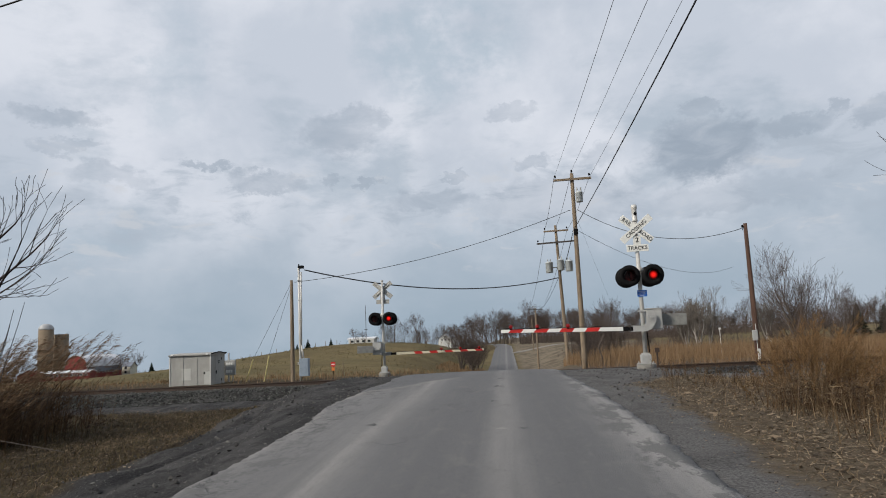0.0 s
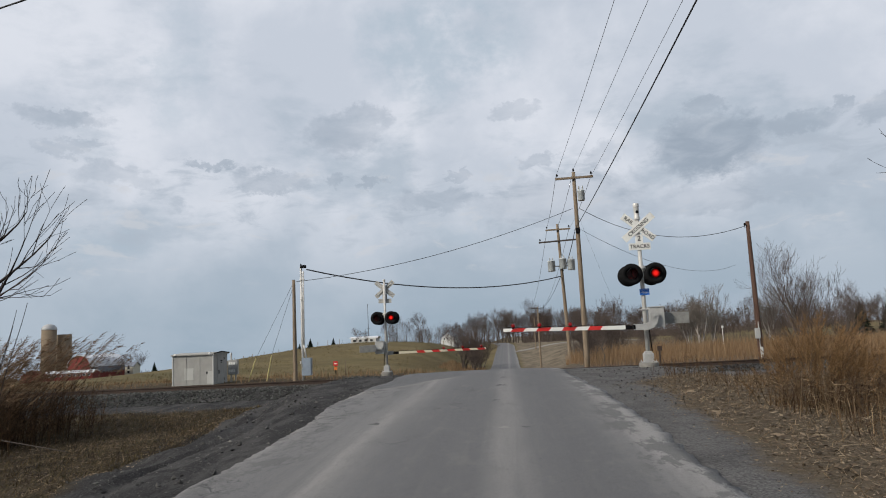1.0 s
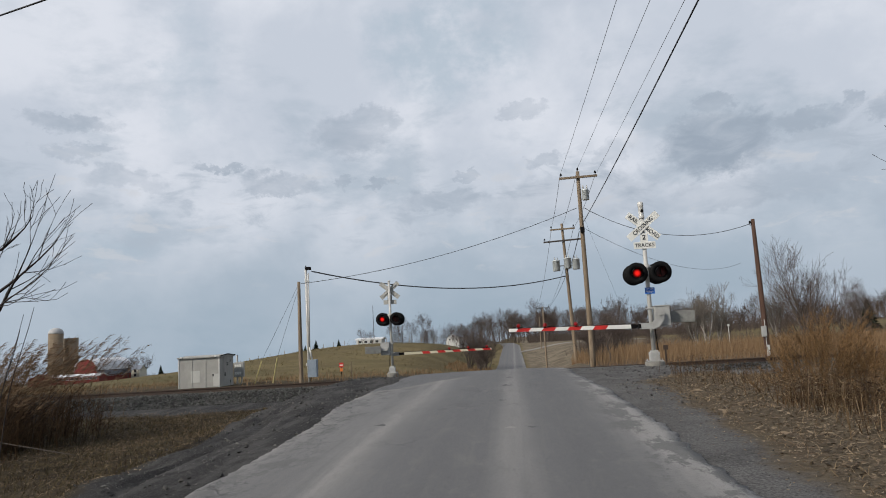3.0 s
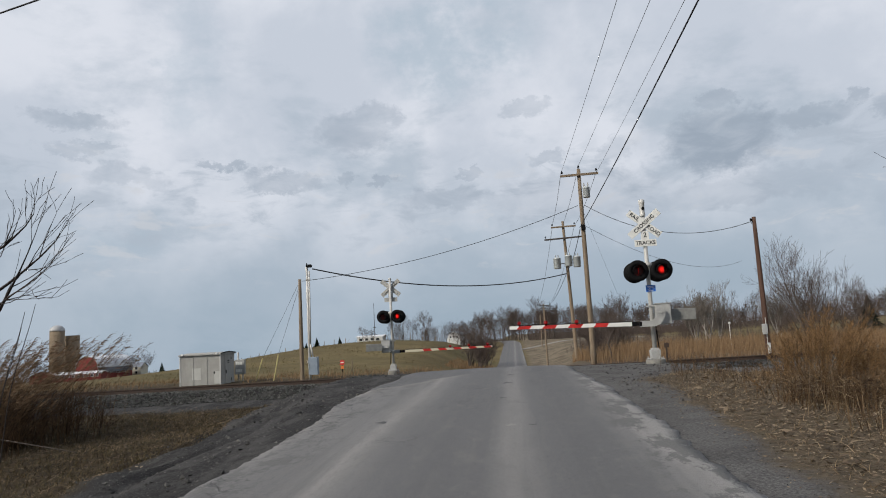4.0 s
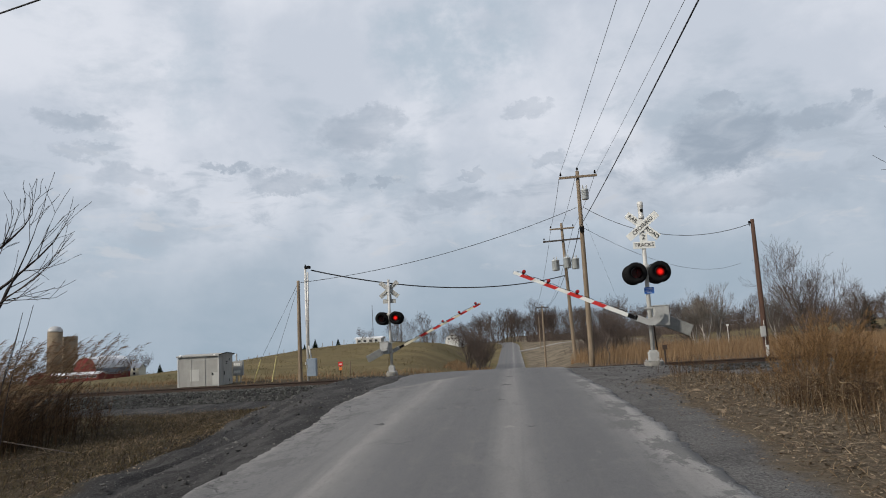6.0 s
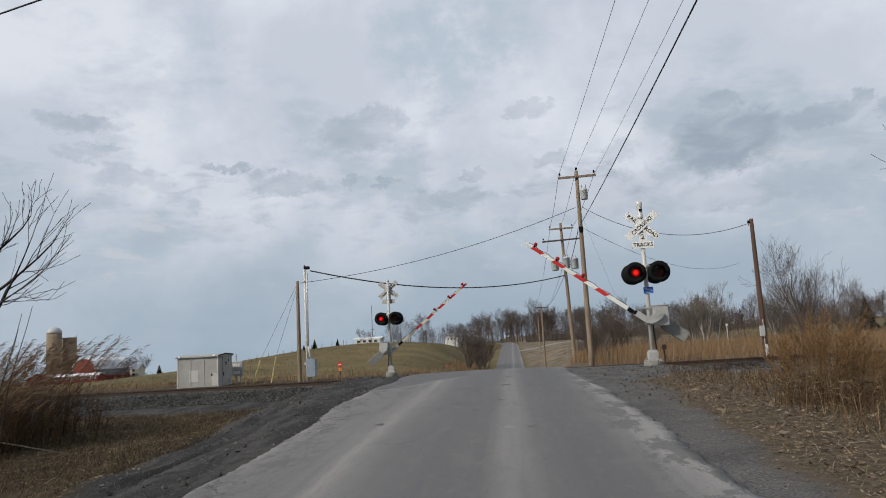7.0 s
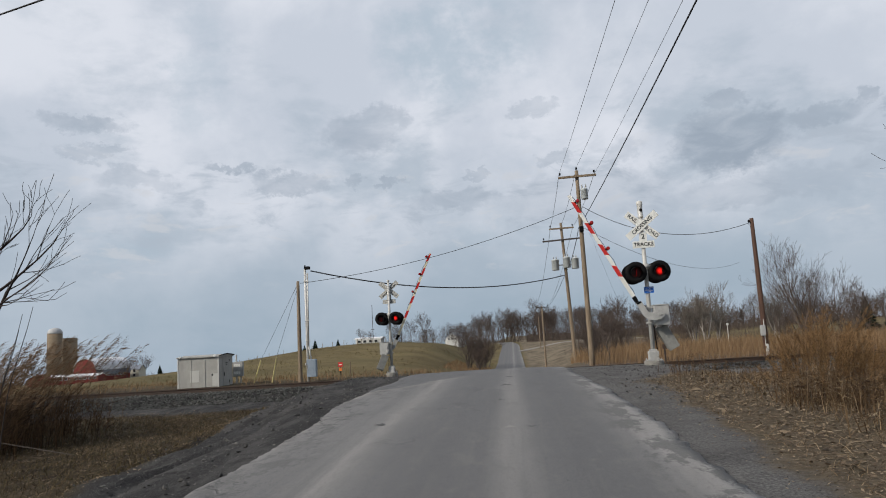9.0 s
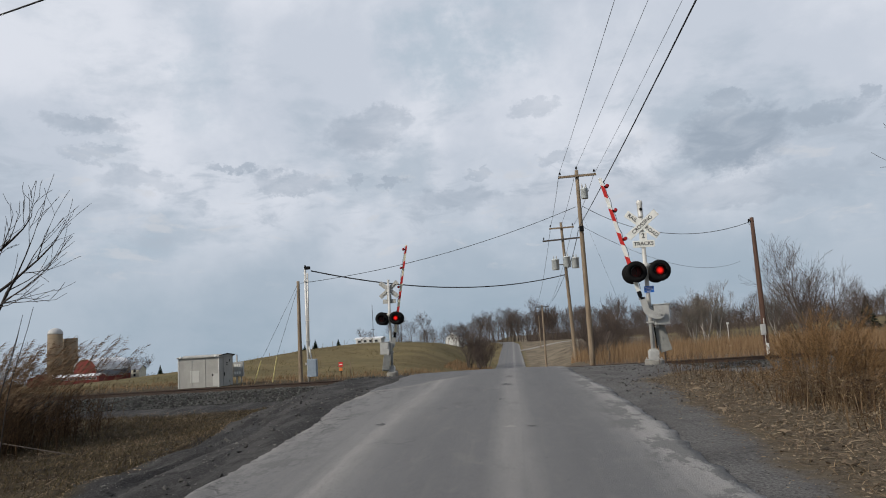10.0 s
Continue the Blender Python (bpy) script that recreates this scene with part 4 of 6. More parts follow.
sagging("overhead_cable", (4.4, 37.1, 7.0), (4.9, 52.8, 6.2), 0.3, 0.02, CABLE, CAB_L)
sagging("overhead_cable", (-10.45, 36.9, 5.75), (4.75, 52.8, 5.9), 0.95, 0.035, CABLE, "thick black cable sagging over the road")
sagging("overhead_cable", (-10.75, 35.9, 5.0), (4.35, 36.9, 8.25), 0.55, 0.014, CABLE, CAB_L)
sagging("overhead_cable", (4.7, 36.9, 8.25), (12.4, 34.45, 6.4), 1.0, 0.014, CABLE, CAB_L)
sagging("overhead_cable", (4.7, 37.0, 7.1), (23.4, 70.0, 7.5), 1.3, 0.012, WIRE, "thin grey cable running off to the trees")
sagging("overhead_cable", (4.85, 52.8, 6.1), (4.95, 99.8, 5.1), 0.8, 0.018, CABLE, CAB_L)
sagging("guy_wire", (4.62, 37.1, 8.0), (7.8, 40.0, -0.5), 0.02, 0.005, WIRE, "steel guy wire holding the utility pole")

# ---- trackside things ----


def signal_cabin():
    w, d, h = 2.2, 2.5, 1.82
    root = thing("signal_cabin", pose(-15.44, 36.0, -0.5, 0, 0, TRACK_TURN), "grey aluminium railway signal cabin with vertical panels and patches", "equipment cabin")
    bm = bmesh.new()
    box(bm, (-w / 2, d / 2, h / 2), (w, d, h), 0.012)
    part("body", bm, SHED, root)
    for i in range(3):
        x = -w + 0.73 * (i + 1)
        bm = bmesh.new()
        box(bm, (x, -0.008, h / 2), (0.035, 0.02, h - 0.06), 0.004)
        part("panel_seam", bm, SHED, root)
    for x in (-0.015, -w + 0.015):
        bm = bmesh.new()
        box(bm, (x, 0.005, h / 2), (0.06, 0.05, h - 0.02), 0.008)
        part("corner_trim", bm, ALU, root)
    bm = bmesh.new()
    prism(bm, [(-0.08, h - 0.01), (d + 0.08, h - 0.01), (d + 0.08, h + 0.05), (d / 2, h + 0.13), (-0.08, h + 0.05)], -0.06, w + 0.06, pose(0, 0, 0, 0, 0, 90))
    part("roof", bm, SHED, root, "low ridged metal roof")
    bm = bmesh.new()
    prism(bm, [(-0.10, h + 0.04), (d / 2, h + 0.12), (d + 0.10, h + 0.04), (d + 0.10, h + 0.08), (d / 2, h + 0.165), (-0.10, h + 0.08)], -0.10, -0.04, pose(0, 0, 0, 0, 0, 90))
    part("gable_trim", bm, BLACK, root, "dark gable edge")
    for x in (-w + 0.15, -0.18):
        bm = bmesh.new()
        box(bm, (x, -0.05, h + 0.06), (0.12, 0.10, 0.10), 0.01)
        part("lifting_lug", bm, WHITE, root)
    bm = bmesh.new()
    box(bm, (0.012, d * 0.5, 0.95), (0.03, 1.05, 1.78), 0.008)
    door = part("door", bm, SHED, root, "plain metal door")
    bm = bmesh.new()
    box(bm, (0.04, d * 0.5 - 0.42, 0.85), (0.05, 0.06, 0.2), 0.01)
    part("handle", bm, BLACK, door)
    for z in (0.35, 1.5):
        bm = bmesh.new()
        tube(bm, (0.035, d * 0.5 + 0.52, z), (0.035, d * 0.5 + 0.52, z + 0.14), 0.02, sides=8)
        part("hinge", bm, BLACK, door)
    for i, wd in enumerate((0.34, 0.26)):
        bm = bmesh.new()
        box(bm, (0.031, d * 0.5 + 0.05, 1.45 - i * 0.1), (0.004, wd, 0.05))
        part("writing_bar", bm, BLACK, door)
    pale = material("repainted_patch", (0.48, 0.475, 0.44), 0.55, 0.1, 0.08, 2, 0.05, 30)
    for x, z, sx, sz in ((-1.30, 0.82, 0.48, 0.62), (-0.19, 0.60, 0.30, 0.66)):
        bm = bmesh.new()
        box(bm, (x, -0.003, z), (sx, 0.012, sz), 0.003)
        part("patch", bm, pale, root, "lighter repainted patch")
    bm = bmesh.new()
    box(bm, (-0.34, -0.02, 0.86), (0.06, 0.04, 0.12), 0.01)
    part("lock", bm, BLACK, root)
    bm = bmesh.new()
    box(bm, (-w / 2, d / 2, -0.08), (w + 0.1, d + 0.1, 0.2), 0.02)
    part("plinth", bm, CONCRETE, root)


def meter_stand():
    root = thing("meter_stand", pose(-15.72, 39.4, -0.55, 0, 0, TRACK_TURN), "grey utility meter box on a steel post", "meter box")
    bm = bmesh.new()
    tube(bm, (-0.12, 0, 0), (-0.12, 0, 1.9), 0.05, sides=10)
    tube(bm, (0.14, 0, 0), (0.14, 0, 0.8), 0.04, sides=10)
    part("post", bm, GALV, root)
    bm = bmesh.new()
    box(bm, (0.02, -0.1, 1.05), (0.58, 0.24, 0.85), 0.02)
    b = part("box", bm, CASTGREY, root)
    for i in range(2):
        for j in range(3):
            bm = bmesh.new()
            box(bm, (-0.15 + j * 0.13, -0.225, 1.26 - i * 0.42), (0.11, 0.012, 0.16), 0.004)
            part("label_plate", bm, WHITE, b, "white label")


def guy_guard(a, b, top):
    root = thing("guy_wire", pose(*a), "steel guy wire with a yellow guard beside the wooden pole", "guy wire", "guy wires")
    a, b, top = Vector(a), Vector(b), Vector(top)
    bm = bmesh.new()
    tube(bm, (0, 0, -0.3), b - a, 0.035, sides=8)
    part("guard", bm, YELLOW, root, "pale yellow plastic guard")
    bm = bmesh.new()
    tube(bm, b - a, top - a, 0.009, sides=5)
    part("wire", bm, WIRE, root)


YELLOW = material("faded_yellow_plastic", (0.55, 0.47, 0.22), 0.6, 0, 0.15, 4, 0.05, 40)
signal_cabin()
meter_stand()
guy_guard((-14.15, 37.4, -0.35), (-13.52, 37.2, 0.97), (-10.98, 36.1, 4.95))
guy_guard((-13.05, 37.4, -0.35), (-12.62, 37.2, 1.12), (-10.98, 36.1, 4.75))


def red_marker():
    root = thing("warning_sign", pose(-11.77, 48.0, float(ground_z(-11.77, 48.0))), "small red and white warning sign on a dark post", "sign")
    top = 0.38 - float(ground_z(-11.77, 48.0))
    bm = bmesh.new()
    box(bm, (0, 0, top / 2 - 0.1), (0.06, 0.05, top), 0.01)
    part("post", bm, BLACK, root)
    bm = bmesh.new()
    box(bm, (0, -0.04, top - 0.19), (0.32, 0.02, 0.32), 0.01)
    p = part("panel", bm, RED, root, "red square panel")
    bm = bmesh.new()
    box(bm, (0, -0.054, top - 0.19), (0.22, 0.008, 0.07))
    part("bar", bm, WHITE, p)
    bm = bmesh.new()
    box(bm, (0, -0.04, top - 0.52), (0.22, 0.02, 0.22), 0.01)
    part("lower_panel", bm, material("orange_panel", (0.60, 0.16, 0.03), 0.5, 0, 0.15), root, "orange reflector plate")


def stake(x, y, h, mat, label, capw=0.0):
    z = float(ground_z(x, y))
    bm = bmesh.new()
    tube(bm, (0, 0, -0.2), (0.02, 0, h), 0.035, 0.03, 8)
    if capw:
        box(bm, (0.02, -0.03, h - 0.07), (capw, 0.03, 0.16), 0.008)
    ob = link("marker_post", bm, mat)
    ob.location = (x, y, z)
    return tagged(ob, label, "marker post", "trackside posts")


red_marker()
stake(-11.2, 48.5, 1.0, POLEWOOD, "thin weathered stake in the pasture")
stake(5.55, 24.0, 0.75, RAIL, "rusty marker post beside the rail", 0.16)
stake(18.5, 60.0, 2.1, ALU, "pale pipe marker among the reeds", 0.2)

# cable that crosses high above, between two poles off to the sides
utility_pole(pose(12.0, 6.0, 0.0), 9.2, 0.18, "wooden pole off to the roadside", [])
utility_pole(pose(-20.0, 15.0, -0.2), 8.5, 0.18, "wooden pole off in the verge", [])
sagging("overhead_cable", (12.0, 6.0, 9.05), (-20.0, 15.0, 8.25), 0.02, 0.022, CABLE, "black cable crossing high over the road")

# ---- farm and houses ----
BARNRED = material("faded_barn_red", (0.17, 0.030, 0.024), 0.85, 0, 0.3, 0.8, 0.1, 6, stain=(0.11, 0.026, 0.022))
ROOFPALE = material("pale_metal_roof", (0.68, 0.69, 0.71), 0.5, 0.0, 0.15, 0.3, 0.05, 4, stain=(0.36, 0.36, 0.38))
SLATE = material("dark_slate_roof", (0.19, 0.21, 0.245), 0.7, 0, 0.2, 0.5, 0.1, 5)
CREAM = material("cream_siding", (0.55, 0.52, 0.42), 0.7, 0, 0.1, 0.8, 0.1, 6)
HOUSEWHITE = material("white_siding", (0.52, 0.52, 0.50), 0.7, 0, 0.08, 0.8, 0.1, 6)
SILO = material("tan_silo_stave", (0.215, 0.165, 0.112), 0.9, 0, 0.25, 0.25, 0.2, 3, stain=(0.14, 0.105, 0.07))
DOME = material("pale_silo_dome", (0.40, 0.40, 0.40), 0.6, 0.1, 0.12, 0.3, 0.05, 4)


def windows(parent, xs_, z, w, h, y, mat=None):
    for x in xs_:
        bm = bmesh.new()
        box(bm, (x, y - 0.02, z), (w + 0.24, 0.10, h + 0.24), 0.02)
        f = part("window", bm, HOUSEWHITE, parent)
        bm = bmesh.new()
        box(bm, (x, y - 0.06, z), (w, 0.06, h))
        part("pane", bm, mat or GLASS, f)


def silo(x, y, z0, r, h, dome):
    root = thing("silo", pose(x, y, z0), "tall tan concrete stave silo" + (" with pale dome" if dome else " with open top"), "silo", "farm silos")
    bm = bmesh.new()
    lathe(bm, [(r, -1), (r, h)], 32)
    part("wall", bm, SILO, root, smooth=True)
    for i in range(int(h / 1.1)):
        bm = bmesh.new()
        lathe(bm, [(r + 0.01, i * 1.1), (r + 0.05, i * 1.1 + 0.03), (r + 0.01, i * 1.1 + 0.08)], 32)
        part("hoop", bm, SILO, root)
    if dome:
        bm = bmesh.new()
        lathe(bm, [(r * 1.03, h - 0.1), (r * 1.03, h + 0.3), (r * 0.92, h + 1.1), (r * 0.7, h + 1.8), (r * 0.4, h + 2.2), (0.2, h + 2.35)], 32)
        part("dome", bm, DOME, root, "pale metal dome", True)


def house(name, m, w, d, h, rise, wall, roof, label, cat, gambrel=False, openings=(), end_wall=None):
    """Walls w along x, d deep; the ridge runs along x."""
    root = thing(name, m, label, cat)
    prof = [(0, -1.0), (d, -1.0), (d, h)] + ([(d * (0.5 + 0.5 * math.cos(t)), h + rise * math.sin(t) ** 0.85) for t in (0.35, 0.7, 1.05, 1.35, 1.57, 1.79, 2.09, 2.44, 2.79)] if gambrel else [(d / 2, h + rise)]) + [(0, h)]
    turn = Matrix(((0, 1, 0, 0), (1, 0, 0, 0), (0, 0, 1, 0), (0, 0, 0, 1)))
    bm = bmesh.new()
    prism(bm, prof, 0, w, turn)
    part("wall", bm, wall, root)
    top = prof[2:]
    for (y0, z0), (y1, z1) in zip(top, top[1:]):
        nv = Vector((0, z0 - z1, y1 - y0))
        nv = nv if nv.z > 0 else -nv
        nv = nv.normalized() * 0.18
        bm = bmesh.new()
        e0, e1 = (y0 - 0.0, z0), (y1, z1)
        prism(bm, [e0, e1, (e1[0] + nv.y, e1[1] + nv.z), (e0[0] + nv.y, e0[1] + nv.z)], -0.3, w + 0.3, turn)
        part("roof", bm, roof, root)
    for xs_, z, ww, hh in openings:
        windows(root, xs_, z, ww, hh, 0)
    return root


silo(-182.8, 260, -6.0, 2.75, 18.3, True)
silo(-181.2, 267, -6.0, 2.9, 16.4, False)
barn = house("barn", pose(-158.8, 250.0, -6.2, 0, 0, 77), 17.5, 11.0, 3.2, 4.4, BARNRED, ROOFPALE, "red arch-roofed barn with pale metal roof", "barn", True,
             [([1.5 + 1.6 * i for i in range(9)], 1.3, 0.8, 0.8)])
bm = bmesh.new()
box(bm, (8.75, -0.05, 2.3), (17.6, 0.12, 1.9), 0.02)
part("front_cladding", bm, SLATE, barn, "dark grey lower cladding")
for x in (3.0, 8.0, 13.0):
    bm = bmesh.new()
    box(bm, (x, 5.5, 7.8), (0.8, 0.8, 0.9), 0.05)
    part("cupola", bm, ROOFPALE, barn)
house("low_barn", pose(-169.3, 235.0, -6.2, 0, 0, 8), 19.5, 6.0, 1.5, 0.8, BARNRED, ROOFPALE, "long low red shed with pale roof", "shed", False, [([1.2 + 1.7 * i for i in range(11)], 0.8, 0.9, 0.7)])
house("low_barn", pose(-170.5, 231.0, -6.2, 0, 0, -70), 6.0, 6.5, 1.5, 1.5, BARNRED, BARNRED, "small red gabled shed", "shed")
house("farmhouse", pose(-165.2, 274.0, -7.0, 0, 0, 6), 9.4, 7.0, 2.9, 1.9, CREAM, SLATE, "cream two-storey farmhouse behind bare trees", "house", False,
      [([1.2, 3.2, 5.4, 7.6], 2.6, 0.9, 1.1), ([1.2, 7.6], 0.8, 0.9, 1.0)])
hill_house = house("white_house", pose(-18.6, 240.0, -1.2, 0, 0, 78), 8.0, 4.3, 3.1, 1.5, HOUSEWHITE, SLATE, "small white gabled house behind the hill", "house")
for wx, wz in ((0.9, 2.6), (2.1, 2.6), (3.3, 2.6), (2.1, 3.7)):
    bm = bmesh.new()
    box(bm, (-0.04, wx, wz), (0.1, 0.5, 0.62), 0.01)
    part("window", bm, GLASS, hill_house)
house("white_house_wing", pose(-23.4, 243.0, -1.2, 0, 0, 5), 4.0, 3.0, 2.2, 0.7, HOUSEWHITE, SLATE, "lower white wing of the hill house", "house")
house("long_building", pose(-32.6, 143.0, float(ground_z(-30, 143)) - 0.1), 5.4, 4.0, 1.1, 0.25, HOUSEWHITE, ROOFPALE, "low white flat-roofed building on the hill", "building", False, [([0.8, 2.0, 3.2, 4.4], 0.65, 0.6, 0.45)])
bm = bmesh.new()
tube(bm, (0, 0, -1), (0, 0, 8.6), 0.07, 0.05, 8)
box(bm, (0, 0, 3.4), (0.7, 0.12, 0.12), 0.02)
mastp = link("antenna_mast", bm, WIRE)
mastp.location = (-29.2, 145, 1.0)
tagged(mastp, "thin dark antenna mast on the hill", "antenna mast")
for i in range(22):
    x, y = -62 + i * 2.6, 138 + 2 * math.sin(i)
    bm = bmesh.new()
    tube(bm, (0, 0, -0.2), (0.03, 0, 1.0), 0.05, sides=6)
    f = link("fence_post", bm, POLEWOOD)
    f.location = (x, y, float(ground_z(x, y)))
    tagged(f, "weathered fence post along the hilltop pasture", "fence post", "pasture fence")


# ---- trees ----
BARK = material("grey_brown_bark", (0.085, 0.068, 0.056), 0.95, 0, 0.35, 6, 0.6, 25)
DARKBARK = material("dark_wet_bark", (0.035, 0.027, 0.024), 0.9, 0, 0.3, 8, 0.5, 40)
PALEBARK = material("pale_birch_bark", (0.34, 0.31, 0.28), 0.9, 0, 0.3, 6, 0.4, 25)
TWIG = stems("bare_twigs", (0.05, 0.038, 0.032), (0.085, 0.065, 0.055), (0.13, 0.10, 0.085), trans=0.0)
PALETWIG = stems("pale_birch_twigs", (0.10, 0.086, 0.074), (0.15, 0.13, 0.11), (0.20, 0.175, 0.15), trans=0.0)
NEEDLE = stems("spruce_needles", (0.012, 0.022, 0.014), (0.022, 0.038, 0.022), (0.03, 0.045, 0.03), trans=0.05)


class Wood:
    """Collects tapered limbs and turns them into one mesh."""

    def __init__(self):
        self.v, self.f = [], []

    def limb(self, pts, radii, sides):
        base, k = len(self.v), len(pts)
        for i, p in enumerate(pts):
            d = (pts[min(i + 1, k - 1)] - pts[max(i - 1, 0)])
            d = d.normalized() if d.length > 1e-6 else Vector((0, 0, 1))
            u = d.cross(Vector((0.31, 0.77, 0.55))).normalized()
            w = d.cross(u)
            for s in range(sides):
                a = 2 * math.pi * s / sides
                self.v.append(tuple(p + radii[i] * (u * math.cos(a) + w * math.sin(a))))
        for i in range(k - 1):
            for s in range(sides):
                t = (s + 1) % sides
                self.f.append((base + i * sides + s, base + i * sides + t, base + (i + 1) * sides + t, base + (i + 1) * sides + s))

    def mesh(self, name, mat):
        return mesh_arrays(name, self.v, self.f, mat, True)


def grow(rng, trunk, crown, p, d, length, r, level, depth, up, spread, kids, floor=0.004):
    n_seg = 5 if level == 0 else (4 if level < depth - 1 else 3)
    pts, cur, dirn = [p.copy()], p.copy(), d.normalized()
    for i in range(n_seg):
        jit = Vector(rng.normal(0, 0.08 + 0.025 * level, 3).tolist())
        dirn = (dirn + jit + Vector((0, 0, up * (0.10 if level else 0.02)))).normalized()
        cur = cur + dirn * float(length / n_seg)
        pts.append(cur.copy())
    end = 0.35 if level == 0 else 0.25
    radii = [max(floor, r * (1 - (1 - end) * i / n_seg)) for i in range(n_seg + 1)]
    (trunk if level == 0 else crown).limb(pts, radii, 8 if level == 0 else (5 if level == 1 else 3))
    if level >= depth:
        return
    for c in range(kids[level]):
        t = rng.uniform(0.14 if level == 0 else 0.2, 1.0) if c else 1.0
        idx = min(int(t * n_seg), n_seg - 1)
        q = pts[idx].lerp(pts[idx + 1], t * n_seg - idx)
        axis_d = (pts[idx + 1] - pts[idx]).normalized()
        side = axis_d.cross(Vector(rng.normal(0, 1, 3))).normalized()
        ang = radians(rng.uniform(0.6, 1.15) * spread) * (0.4 if c == 0 else 1)
        nd = axis_d * math.cos(ang) + side * math.sin(ang)
        grow(rng, trunk, crown, q, nd, length * rng.uniform(0.5, 0.75) * (1.15 - 0.35 * t), radii[idx] * rng.uniform(0.45, 0.62), level + 1, depth, up, spread, kids, floor)


def bare_tree(name, m, h, seed, label, spread=48, kids=(9, 7, 5, 3), stems_n=1, bark=None, up=1.0, r=None, group="bare trees", floor=0.009, twigs=None):
    rng = np.random.default_rng(seed)
    trunk, crown = Wood(), Wood()
    for s in range(stems_n):
        d = Vector((0, 0, 1)) if stems_n == 1 else Vector((rng.normal(0, 0.35), rng.normal(0, 0.35), 1))
        p = Vector((0, 0, -0.15)) if stems_n == 1 else Vector((rng.normal(0, 0.25), rng.normal(0, 0.25), -0.15))
        grow(rng, trunk, crown, p, d, h * 0.62 * (1 if stems_n == 1 else rng.uniform(0.7, 1.05)), (r or h * 0.016), 0, len(kids), up, spread, kids, floor)
    root = thing(name, m, label, "tree" if stems_n == 1 else "shrub", group)
    for nm, wd, mat in (("trunk", trunk, bark or BARK), ("crown", crown, twigs or TWIG)):
        ob = new(nm, wd.mesh(nm, mat))
        ob.parent = root
    return root


def on_ground(x, y, s=1.0, rz=0.0):
    return pose(x, y, float(ground_z(x, y)), 0, 0, rz) @ Matrix.Diagonal((s, s, s, 1))


A = bare_tree("bare_tree", on_ground(-17.6, 140), 5.6, 11, "slender leafless tree on the hilltop", 36, (8, 6, 4, 3))
B = bare_tree("bare_tree", on_ground(-22.5, 141), 5.0, 12, "round-crowned leafless tree on the hilltop", 48, (8, 6, 4, 3))
C = bare_tree("bare_tree", on_ground(29.2, 71), 10.2, 13, "large spreading leafless tree behind the tracks", 36, (7, 5, 4, 2), 4, floor=0.009, r=0.12)
D = bare_tree("bare_shrub", on_ground(-6.2, 103), 6.4, 14, "dense leafless brush beside the road", 34, (6, 5, 4, 2), 6, group="roadside brush")
E_ = bare_tree("bare_tree", on_ground(9.4, 225), 12.0, 15, "tall leafless woodland tree beyond the crossing", 30, (9, 6, 4, 2), floor=0.015, r=0.21)
F_ = bare_tree("bare_tree", on_ground(21, 75), 6.2, 16, "pale slender birch among the reeds", 26, (9, 5, 4, 2), 3, PALEBARK, group="pale birches", twigs=PALETWIG)
rng = np.random.default_rng(77)


def wood(src, x, y, s):
    copy_thing(src, on_ground(x, y, s * rng.uniform(0.88, 1.14), rng.uniform(0, 360)))


for x, y, s in ((-20.6, 142, 0.8), (-24.2, 140, 0.8), (-30, 137, 0.62), (-28.4, 139, 0.45), (-12.7, 158, 0.85), (-11.2, 160, 0.9), (-9.5, 158, 0.8)):
    wood(B, x, y, s)
for x, y, s in ((-5.0, 106, 0.75), (-4.4, 98, 0.55), (-4.2, 112, 0.75), (-5.6, 118, 0.85)):
    wood(D, x, y, s)
# woods along the far road
for i in range(34):
    x = rng.uniform(6.5, 70)
    wood((E_, E_, A)[i % 3], x, rng.uniform(200, 262), 0.72 if i % 3 < 2 else 1.55)
for i in range(20):
    wood(E_, rng.uniform(-48, -1), rng.uniform(245, 300), 0.62)
for i in range(44):
    wood(E_, rng.uniform(-14, 34) + 2, rng.uniform(232, 270), 0.74)
# the belt beyond the reeds
for i in range(30):
    x = 11 + 2.3 * i + rng.uniform(-1, 1)
    wood((A, B, A)[i % 3], x, rng.uniform(96, 135) + 0.2 * x, rng.uniform(0.75, 1.25))
for i in range(5):
    wood(D, 9.5 + 10.6 * i + rng.uniform(-1, 1), rng.uniform(78, 98), rng.uniform(0.3, 0.45))
for x, y, s in ((9.0, 60, 0.5), (10.2, 63, 0.5), (7.4, 58, 0.42), (12.3, 60, 0.35), (6.5, 56, 0.36), (5.35, 43.5, 0.38), (6.1, 46.5, 0.3)):
    wood(D, x, y, s)
for x, y, s in ((23.2, 79, 0.8), (19.0, 72, 0.7), (31.5, 84, 0.9)):
    wood(F_, x, y, s)
for x, y, s in ((30.5, 74, 0.72), (34.5, 86, 0.75), (43, 100, 0.75), (48, 104, 0.7), (54, 112, 0.8), (62, 116, 0.8), (66, 122, 0.85), (70, 118, 0.8)):
    wood(C, x, y, s)
snag, snag_limbs = Wood(), Wood()
snag.limb([Vector((0, 0, -0.2)), Vector((0.05, 0, 0.5)), Vector((-0.08, 0, 1.0)), Vector((0.06, 0, 1.35))], [0.07, 0.06, 0.045, 0.03], 7)
